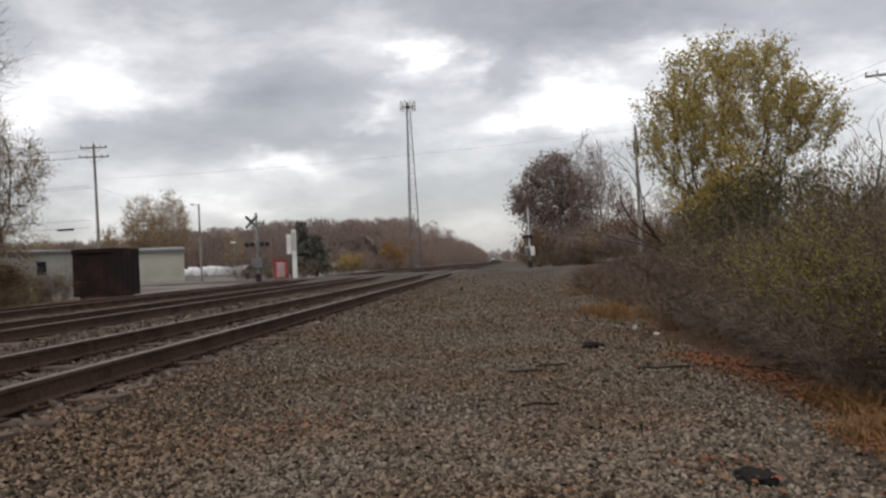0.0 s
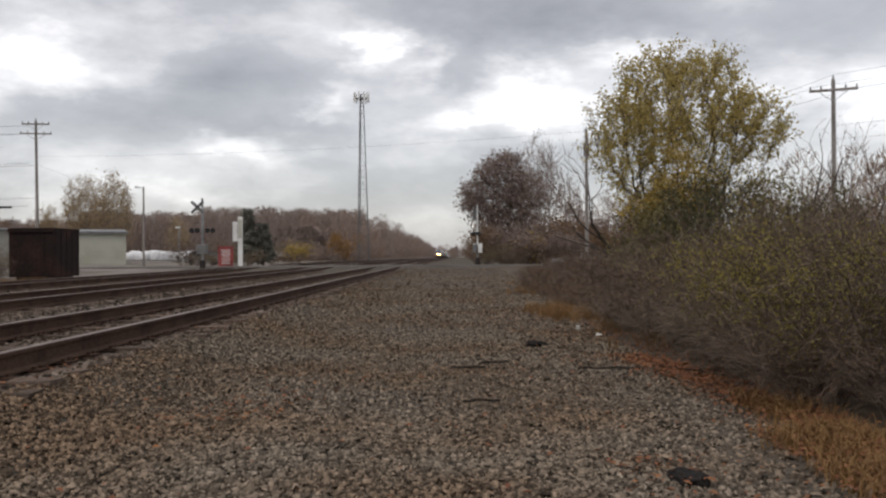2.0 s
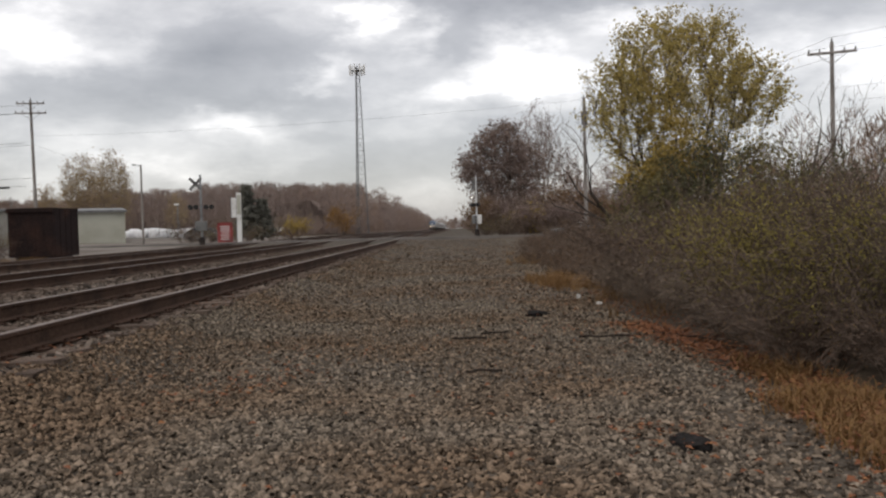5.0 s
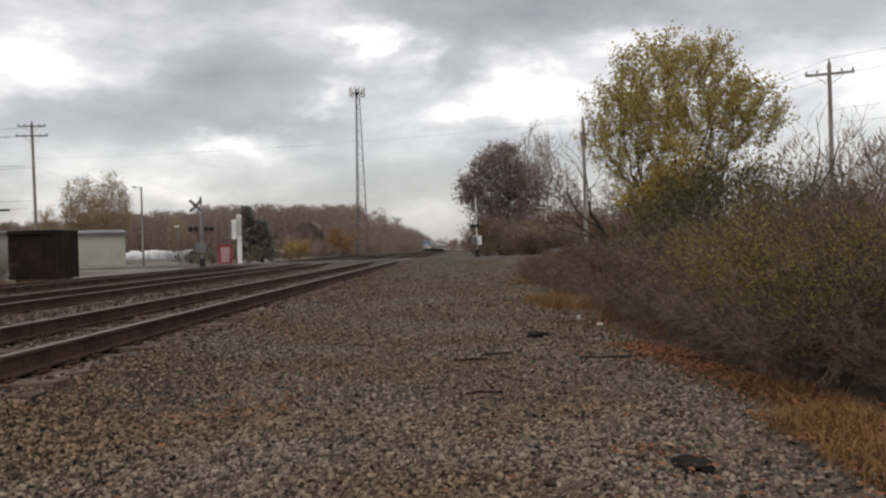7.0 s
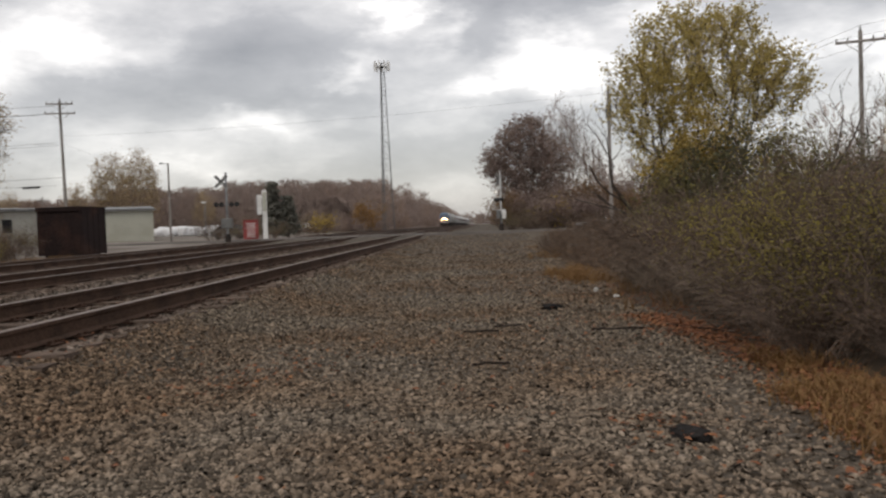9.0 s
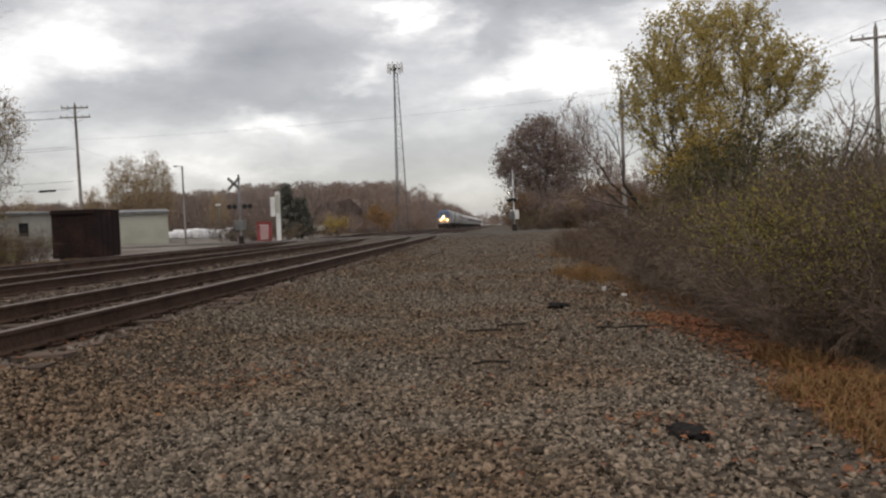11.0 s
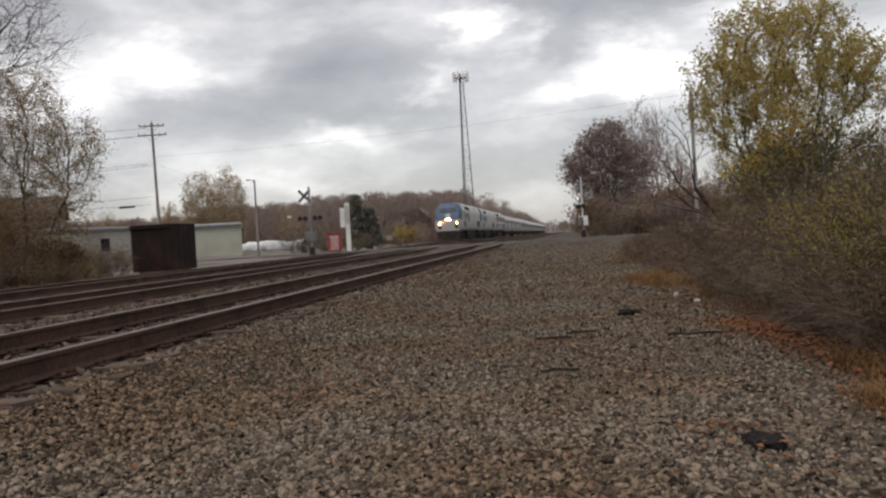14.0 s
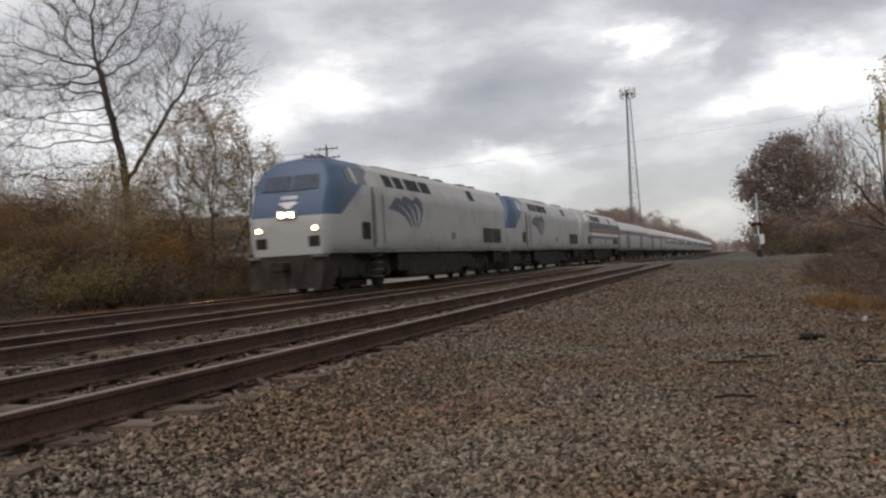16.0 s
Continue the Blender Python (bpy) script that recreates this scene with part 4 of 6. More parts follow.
def make_shrub(seed, height, radius, stems, leaves, mat, twig, size=0.03, low=0.0, shoots=3, heavy=1.0):
    """A tangle of thin arching stems with side shoots."""
    r = random.Random(seed)
    tw, crown, tips = Strands(), Strands(), []
    for _ in range(stems):
        a = r.uniform(0, 6.283)
        rad = radius * 0.45 * math.sqrt(r.random())
        p = Vector((math.cos(a) * rad, math.sin(a) * rad, -0.05))
        b = r.gauss(a, 0.7)
        d = Vector((math.cos(b) * 0.42, math.sin(b) * 0.42, 1)).normalized()
        ln, th = height * r.uniform(0.5, 1.12), r.uniform(0.004, 0.009) * heavy
        n = 6
        for k in range(n):
            q = p + d * (ln / n)
            tw.rod(p, q, th * (1 - k / (n + 1)), th * (1 - (k + 1) / (n + 1)))
            p = q
            d = (d + Vector((math.cos(b) * 0.10 + r.gauss(0, 0.13), math.sin(b) * 0.10 + r.gauss(0, 0.13), r.gauss(-0.07, 0.1)))).normalized()
            if k >= 1:
                for _ in range(shoots):
                    e = turn_from(d, r.uniform(0.4, 1.1), r)
                    p2 = p
                    for m in range(2):
                        q2 = p2 + e * (height * r.uniform(0.06, 0.15))
                        tw.blade(p2, q2, th * 0.5, th * 0.32)
                        for _ in range(2):
                            e2 = turn_from(e, r.uniform(0.3, 0.9), r)
                            tw.blade(q2, q2 + e2 * height * r.uniform(0.04, 0.11), th * 0.42)
                        tips.append(q2)
                        p2 = q2
                        e = (e + Vector((r.gauss(0, 0.2), r.gauss(0, 0.2), r.gauss(0, 0.2)))).normalized()
    shrub = empty("shrub")
    piece("brushwork", tw.mesh("brushwork", twig), shrub)
    for _ in range(leaves):
        p = tips[r.randrange(len(tips))]
        if p.z < low:
            continue
        crown.leaf(p + Vector((r.gauss(0, 0.05), r.gauss(0, 0.05), r.gauss(0, 0.05))), size * r.uniform(0.6, 1.4), r)
    if leaves:
        piece("foliage", crown.mesh("foliage", mat), shrub)
    return shrub


SHRUB_LOOKS = [
    (1.55, 1.0, 50, 500, L_BROWN, M_TWIG, 0.015, 0.0, "bare grey-brown thorny shrub with a few dead leaves"),
    (1.75, 1.1, 50, 400, L_BROWN, M_TWIG, 0.015, 0.0, "tall bare brown shrub tangled with dry stems"),
    (1.45, 1.0, 46, 1700, L_BROWN, M_TWIG, 0.016, 0.0, "brown shrub with withered leaves"),
    (1.35, 1.0, 46, 7000, L_BRUSH, M_TWIG, 0.0125, 0.3, "shrub with sparse yellow-green autumn leaves"),
    (1.7, 1.1, 42, 4400, L_GREEN, M_TWIG, 0.0125, 0.45, "dull green shrub with fading leaves"),
    (1.3, 1.0, 58, 150, L_BROWN, M_PALETWIG, 0.02, 0.0, "shrub of pale dry arching stems"),
]
# dense shrubs beside the gravel, sparser ones further down the line
SHRUB_KINDS = []
for k_, (h_, w_, n_, lv_, lm_, tw_, sz_, lo_, text_) in enumerate(SHRUB_LOOKS):
    near_ = make_shrub(k_ + 1, h_, w_, n_, lv_, lm_, tw_, sz_, lo_)
    far_ = make_shrub(k_ + 21, h_, w_, int(n_ * 0.55), int(lv_ * 0.4), lm_, tw_, sz_ * 1.5, lo_, 2, 1.7)
    SHRUB_KINDS.append((near_, far_, text_))


SHRUB_TOPS = (1.5, 1.7, 1.42, 1.32, 1.65, 1.3)


def plant_shrubs():
    """The thicket along the gravel, thickest near its edge."""
    used = set()
    r = random.Random(77)

    def put(kind, x, y, scale=1.0):
        near, far, label = SHRUB_KINDS[kind]
        away = math.hypot(x, y) > 13.5
        ob = far if away else near
        m = pose(x, y, land(x, y) - 0.02, 0, 0, r.uniform(0, 360))
        if (kind, away) not in used:
            used.add((kind, away))
            ob.scale = (1, 1, 1)
            ob.matrix_basis = m
            c = ob
        else:
            c = copy_thing(ob, m)
        c.scale = (scale, scale, scale * r.uniform(0.92, 1.08))
        tagged(c, label, "shrub", "shrubs of the thicket beside the gravel")

    def edge(y):
        return 2.75 + 0.9 * (1 - step(5.0, 6.8, y)) - 0.35 * step(12, 20, y) * (1 - step(26, 32, y)) + 1.2 * step(28, 44, y)

    y = 5.2
    while y < 46:
        gap = 0.62 if y < 14 else 1.1
        for row in range(6 if y < 22 else 4):
            x = edge(y) + row * gap * 1.05 + r.uniform(-0.2, 0.25)
            yy = y + r.uniform(-0.3, 0.3)
            az = math.degrees(math.atan2(x, yy))
            if row == 0:
                kind = r.choice((0, 5, 5, 5)) if y < 14 else r.choice((0, 2, 2))
            elif 19.5 < az < 26.5 and 1 <= row <= 3 and y < 12:
                kind = 3 if az < 23.8 else r.choice((3, 4, 4, 2))
            elif 16 < az < 26 and 1 <= row <= 4 and y < 13:
                kind = r.choice((0, 5, 2, 4, 1, 0))
            elif az > 25 or (row > 3 and y > 9):
                kind = r.choice((4, 2, 1, 0))
            else:
                kind = r.choice((0, 1, 2, 5))
            s = (0.72 if row == 0 else 0.92 + 0.1 * min(row, 3)) * (1.0 if y < 13 else 0.8 if y < 24 else 0.75)
            d = math.hypot(x, yy)
            rise = float(np.interp(az, (4, 7, 10, 14, 18, 40), (-0.8, 0.0, 0.8, 1.9, 2.9, 2.9)))
            room = 1.16 + d * math.tan(radians(rise)) - land(x, yy)
            put(kind, x, yy, min(s, room / SHRUB_TOPS[kind]) * r.uniform(0.88, 1.06))
        y += gap * (1.0 if y < 20 else 1.5)
    # the brush at the foot of the trees across the tracks
    y = 8.0
    while y < 36.5:
        for row in range(4):
            x = -18.6 - row * 1.3 + r.uniform(-0.4, 0.4)
            if (x > -24 and y > 33.8) or (y < 23.5 and row < 1):
                continue
            put(r.choice((2, 2, 2, 0, 3)), x, y + r.uniform(-0.5, 0.5), r.uniform(1.0, 1.4) + 0.25 * row if y < 27 else r.uniform(0.75, 0.95))
        y += 1.35
    # low growth by the lot and past the crossing
    for x, yy, s in ((-24.5, 46, 1.0), (-23, 45, 1.0), (-27, 48, 1.1), (-29, 50, 1.2), (-31.5, 52, 1.1), (2.6, 66, 1.3), (3.2, 70, 1.8), (4.6, 71, 2.0), (6.2, 71, 2.2), (7.8, 70, 2.2), (9.4, 72, 2.3), (2.2, 74, 1.9), (5.6, 78, 2.4), (7.4, 80, 2.4), (4, 64, 1.3), (5.5, 66, 1.7), (7, 64, 1.5), (9, 66, 1.6), (11, 65, 1.5), (13.5, 66, 1.6), (3.6, 68, 1.3), (16, 66, 1.5), (-19.5, 68, 1.2), (-21, 70, 1.5), (-22.6, 71, 1.6), (-18.8, 74, 1.2), (-20.5, 80, 1.7), (-18.5, 86, 1.4), (-21, 92, 1.8), (-19, 98, 1.5), (-21, 106, 1.8)):
        put(r.choice((0, 2, 1, 4)), x, yy, s)


plant_shrubs()

# trees on the near side
plant(make_grown_tree("yellowing_tree", 11, [[(0, 0, -0.1), (0.45 * math.cos(a), 0.45 * math.sin(a), 1.3), (k * math.cos(a), k * math.sin(a), 2.5)] for a, k in ((0.2, 1.1), (1.3, 0.8), (2.5, 1.1), (3.3, 1.2), (4.4, 0.9), (5.4, 0.7))],
    [(-0.1, 0, 4.35, 2.1, 1.9, 1.75, 560), (-1.55, 0, 4.0, 1.1, 1.4, 1.3, 200), (1.6, 0, 4.2, 1.1, 1.3, 1.2, 170), (-1.0, 0.2, 5.7, 0.7, 0.8, 0.75, 60), (0.0, 0, 5.9, 0.6, 0.8, 0.7, 50), (0.9, -0.2, 5.6, 0.8, 0.8, 0.75, 60), (-0.6, 0, 2.5, 1.2, 1.2, 1.0, 160), (0.8, 0, 2.6, 1.6, 1.3, 0.8, 120)],
    0.0068, 0.17, 2.4, 0.24, 0.3, 9.0, 0.046, L_TREE, 0.065, 0.30, 3, leafy=lambda p: (0.65 + 0.7 * step(0.42, 0.62, noise.noise(p * 1.1 + Vector((3, 1, 7))) * 0.5 + 0.5)) * (1.0 if p.z > 3.3 or p.x < -0.6 else 0.45), twig_width=0.005), 5.9, 22.6, 0, None, "broad multi-stemmed tree with thinning yellow-green leaves", "tree")
plant(make_tree("yellow_sapling", 12, 3.7, 0.05, 3, 2, 9000, 0.045, L_YELLOW, 0.7, 0.4, 3, 0.64, 0.5, 0.14, spray=0.12, clip=lambda p: p.z > 2.1), 5.35, 20.9, 0, None, "young tree with bright yellow leaves", "tree")
for k, (x, y, h) in enumerate(((4.7, 20.2, 2.5), (5.3, 19.6, 2.9), (6.2, 20.2, 3.3), (7.2, 19.8, 3.0), (8.3, 19.5, 2.6), (5.3, 22.0, 3.2))):
    plant(make_grown_tree("green_understorey_tree", 113 + k, [[(0, 0, -0.1), (0.1, 0, h * 0.25), (0.5, 0, h * 0.45)], [(0, 0, -0.1), (-0.2, 0.1, h * 0.3), (-0.5, 0.1, h * 0.45)]],
        [(0, 0, h * 0.55, 0.95, 0.9, h * 0.42, 170), (-0.6, 0, h * 0.4, 0.7, 0.7, h * 0.3, 60), (0.6, 0, h * 0.4, 0.7, 0.7, h * 0.3, 60)],
        0.005, 0.16, 2.0, 0.22, 0.1, 5.0, 0.042, L_UNDER if k % 3 else L_GREEN, 0.08, 0.28, 3), x, y, 70 * k, None, "low dark green understorey tree", "tree", "dark growth under the yellowing tree")
plant(make_tree("dead_tree", 15, 3.3, 0.07, 3, 1, 0, wide=0.85, lift=0.3, stems=2, ratio=0.68, first=0.5, lean=0.2, wander=0.22), 6.05, 13.6, 20, None, "dead leafless tree with crooked grey limbs", "tree")
plant(make_tree("bare_tree", 16, 4.2, 0.07, 3, 2, 0, wide=0.7, stems=2, lean=0.15, wander=0.2), 8.6, 20.4, 120, None, "small leafless tree in the thicket", "tree")
plant(make_tree("bare_tree", 17, 5.2, 0.09, 3, 2, 0, wide=0.75, stems=2, lean=0.15, wander=0.2), 5.0, 25.2, 0, None, "leafless tree with spreading grey branches", "tree")
for k, (x, y, h) in enumerate(((14.5, 31, 4.6), (17.5, 33, 5.2), (20.5, 35, 5.0), (12.5, 36, 4.2), (24, 39, 5.8), (9.5, 38, 4.0))):
    plant(make_tree("bare_tree", 20 + k, h, 0.09, 3, 2, 0, wide=0.7, stems=2, lean=0.12, wander=0.2), x, y, 40 * k, None, "leafless tree at the back of the thicket", "tree", "leafless trees behind the thicket")

# past the crossing, near side
plant(make_grown_tree("oak_tree", 31, [[(0, 0, -0.1), (-0.1, 0, 1.6), (-0.2, 0, 3.4)], [(0, 0, -0.1), (0.9, 0.2, 1.8), (1.6, 0.2, 3.0)]],
    [(-0.5, 0, 6.7, 2.5, 2.5, 3.3, 420), (-2.7, 0, 5.9, 1.4, 1.6, 1.9, 150), (-2.0, 0, 4.0, 1.3, 1.6, 1.3, 70), (1.7, 0, 5.6, 1.9, 2.2, 3.0, 240), (0.5, 0, 9.0, 1.2, 1.4, 1.2, 70), (0.3, 0, 3.0, 2.6, 2.0, 1.6, 120)],
    0.012, 0.36, 4.0, 0.5, 0.08, 10.0, 0.115, L_OAK, 0.22, 0.55, 3, twig_width=0.012, thin=0.04), 4.1, 76, 0, None, "dense oak with dark russet leaves", "tree")
for k, (x, y, h) in enumerate(((7.6, 84, 12.9), (9.0, 86, 11.9), (6.3, 86, 11.2), (11.6, 90, 9.0), (14.5, 84, 7.0), (17.5, 88, 8.0), (10.4, 78, 6.4))):
    plant(make_grown_tree("poplar_tree", 40 + k, [[(0, 0, -0.1), (0.1, 0, h * 0.2), (-0.05, 0, h * 0.45)], [(0, 0, -0.1), (0.7, 0.1, h * 0.2), (0.8, 0.1, h * 0.4)]],
        [(0, 0, h * 0.66, h * 0.12, h * 0.12, h * 0.34, 170), (0.8, 0, h * 0.6, h * 0.11, h * 0.11, h * 0.30, 120), (-0.8, 0, h * 0.55, h * 0.10, h * 0.1, h * 0.25, 80)],
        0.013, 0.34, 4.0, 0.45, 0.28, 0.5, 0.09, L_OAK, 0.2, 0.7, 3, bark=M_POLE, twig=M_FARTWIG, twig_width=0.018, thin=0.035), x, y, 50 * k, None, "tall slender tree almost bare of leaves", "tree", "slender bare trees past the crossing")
for k, (x, y, h) in enumerate(((2.2, 71, 3.4), (4.2, 70.5, 3.8), (6.4, 71.5, 4.2), (8.6, 71, 4.0), (10.8, 73, 4.4), (13.2, 75, 4.6), (15.6, 76, 4.6), (5.4, 66.0, 2.4), (8.0, 65.0, 2.6), (11.0, 66.5, 2.8))):
    plant(make_tree("brown_thicket_tree", 90 + k, h, 0.07, 3, 2, 5000, 0.085, L_OAK if k % 3 else L_BROWN, 0.8, 0.35, 5, 0.66, 0.5, 0.16, spray=0.28), x, y, 60 * k, None, "low tree with withered brown leaves in the undergrowth", "tree", "brown undergrowth past the crossing")
plant(make_tree("yellow_sapling", 47, 2.4, 0.05, 3, 2, 1500, 0.12, L_YELLOW, 0.7, 0.4, 3, 0.64, 0.5, 0.14, spray=0.3), 5.3, 66.5, 0, None, "small tree with yellow-green leaves", "tree")

# across the tracks
plant(make_grown_tree("bare_tree", 58, [[(0, 0, -0.1), (0.1, 0, 3.0), (0.0, 0, 6.2), (-0.5, 0, 8.6), (-0.9, 0.2, 10.6)], [(0.1, 0.05, 5.4), (1.1, 0.1, 7.0), (2.2, 0, 8.8)]],
    [(-0.8, 0, 12.4, 3.4, 3.4, 4.2, 560), (-3.8, 0, 9.4, 3.0, 3.0, 2.9, 380), (3.3, 0, 10.2, 2.7, 3.0, 2.9, 360), (0.3, 0, 8.6, 3.0, 3.4, 2.2, 220), (-4.6, 0, 6.6, 1.6, 2.0, 1.4, 70)],
    0.0092, 0.26, 4.5, 0.40, 0.05, 0, twig_len=0.65, twigs=3, power=2.05, twig=M_TWIG, twig_width=0.008, thin=0.03), -24.9, 30.6, 33, None, "tall leafless tree with a forked trunk", "tree")
plant(make_grown_tree("tan_leaved_tree", 52, [[(0, 0, -0.1), (k * 0.4 * math.cos(a), k * 0.4 * math.sin(a), 1.8), (k * math.cos(a), k * math.sin(a), 3.8)] for a, k in ((0.1, 1.6), (1.7, 0.9), (3.0, 1.3), (4.6, 0.8))],
    [(0, 0, 6.2, 2.1, 2.1, 2.3, 420), (1.7, 0, 5.2, 1.4, 1.5, 1.7, 160), (-1.8, 0, 5.2, 1.3, 1.5, 1.9, 160), (0.2, 0, 3.6, 2.4, 2.0, 1.4, 160), (0.6, 0, 2.2, 2.0, 1.8, 1.2, 90)],
    0.008, 0.2, 3.0, 0.28, 0.12, 8.0, 0.044, L_TAN, 0.14, 0.36, 3, twig_width=0.008), -20.6, 30.8, 33, None, "multi-stemmed tree with thin tan leaves", "tree")
plant(make_tree("tan_leaved_tree", 53, 6.2, 0.11, 4, 2, 14000, 0.036, L_TAN, 0.65, 0.4, 3, 0.64, 0.44, 0.15, spray=0.12), -22.6, 27.6, 60, None, "smaller tree with tan and yellow leaves", "tree")
plant(make_grown_tree("yellow_leaved_tree", 54, [[(0, 0, -0.1), (0.2, 0, 1.5), (0.5, 0, 3.0)], [(0, 0, -0.1), (-0.3, 0, 1.6), (-0.6, 0, 2.8)]],
    [(0, 0, 4.5, 1.4, 1.3, 1.9, 200), (-0.8, 0, 3.2, 1.2, 1.2, 1.4, 100), (0.9, 0, 3.0, 1.2, 1.2, 1.3, 100)],
    0.007, 0.2, 3.0, 0.3, 0.15, 6.0, 0.045, L_YELLOW, 0.14, 0.36, 3, twig_width=0.007), -23.9, 28.9, 33, None, "yellow-leaved tree among the brush", "tree")
plant(make_tree("orange_leaved_tree", 55, 3.6, 0.08, 3, 2, 8000, 0.04, L_ORANGE, 0.7, 0.4, 3, 0.66, 0.46, 0.14, spray=0.13), -23.2, 27.4, 60, None, "low tree with orange-brown leaves", "tree")
for k, (x, y, h) in enumerate(((-25.5, 22.5, 5.6), (-28.5, 24.5, 6.4), (-31, 27, 6.0), (-21.5, 24.0, 3.6), (-23.5, 30.0, 4.6), (-26.5, 27.5, 5.2), (-24.6, 20.6, 4.4), (-28.0, 31.0, 5.2), (-20.6, 26.4, 3.0), (-21.0, 28.8, 3.4), (-25.4, 24.6, 4.6), (-22.4, 22.2, 3.6), (-27.4, 22.0, 4.8), (-20.4, 32.6, 1.6), (-21.8, 33.8, 1.9), (-23.4, 33.2, 4.2), (-25.6, 34.4, 4.6), (-19.9, 30.0, 1.5), (-27.5, 28.8, 7.0), (-29.4, 27.2, 6.8), (-27.2, 32.0, 7.2), (-25.6, 28.0, 5.6))):
    plant(make_tree("bare_tree", 60 + k, h, 0.07, 4, 2, 16000, 0.036, L_BROWN if k % 4 else L_ORANGE, 0.65, 0.4, 3, 0.66, 0.46, 0.12), x, y, 50 * k, None, "scrubby tree with thin brown leaves", "tree", "scrubby trees across the tracks")
for k, (x, y, h) in enumerate(((-46.6, 105, 10.4), (-42.4, 104, 10.6), (-52.5, 108, 6.6), (-36.5, 110, 5.6), (-58, 102, 5.4))):
    plant(make_grown_tree("tan_leaved_tree", 70 + k, [[(0, 0, -0.1), (0, 0, h * 0.2), (0.3, 0, h * 0.4)], [(0, 0, -0.1), (-0.6, 0, h * 0.2), (-1.0, 0, h * 0.35)]],
        [(0, 0, h * 0.58, h * 0.21, h * 0.21, h * 0.42, 260), (-h * 0.13, 0, h * 0.5, h * 0.13, h * 0.14, h * 0.3, 90), (h * 0.13, 0, h * 0.5, h * 0.13, h * 0.14, h * 0.32, 90)],
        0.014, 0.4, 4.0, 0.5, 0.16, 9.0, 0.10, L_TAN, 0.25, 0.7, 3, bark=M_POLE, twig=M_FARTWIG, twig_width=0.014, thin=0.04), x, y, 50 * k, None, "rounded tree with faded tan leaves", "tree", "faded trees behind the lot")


def make_pine(seed, height, spread):
    r = random.Random(seed)
    limbs, needles = Strands(), Strands()
    limbs.rod(Vector((0, 0, -0.1)), Vector((0, 0, height)), 0.13, 0.02, 8)
    z = 0.5
    while z < height * 0.97:
        ln = spread * (1 - z / height) ** 0.8 + 0.25
        for k in range(7):
            a = r.uniform(0, 6.283)
            d = Vector((math.cos(a), math.sin(a), r.uniform(-0.1, 0.3)))
            q = Vector((0, 0, z)) + d * ln * r.uniform(0.7, 1.1)
            limbs.rod(Vector((0, 0, z)), q, 0.03, 0.008)
            for m in range(34):
                c = Vector((0, 0, z)).lerp(q, r.uniform(0.2, 1.05)) + Vector((r.gauss(0, 0.12), r.gauss(0, 0.12), r.gauss(0, 0.12)))
                needles.leaf(c, 0.16 * r.uniform(0.7, 1.2), r, 1.2)
        z += 0.34
    tree = empty("evergreen_tree")
    piece("trunk", limbs.mesh("trunk", M_BARK), tree)
    piece("crown", needles.mesh("crown", L_PINE), tree)
    return tree


for k, (x, y, h, s) in enumerate(((-20.4, 82, 5.6, 1.4), (-19.2, 83, 4.2, 1.2))):
    plant(make_pine(80 + k, h, s), x, y, 0, None, "dark green bushy evergreen", "tree", "evergreens by the crossing")
plant(make_tree("orange_leaved_tree", 85, 5.0, 0.1, 3, 2, 1600, 0.16, L_ORANGE, 0.75, 0.4, 2, 0.66, 0.46, 0.14, spray=0.4), -18.9, 140, 0, None, "small tree with orange leaves before the woods", "tree")
plant(make_tree("orange_leaved_tree", 86, 2.4, 0.1, 3, 2, 1000, 0.14, L_YELLOW, 0.75, 0.4, 2, 0.66, 0.46, 0.14, spray=0.4), -19.6, 104, 0, None, "small tree with dull yellow leaves before the woods", "tree")


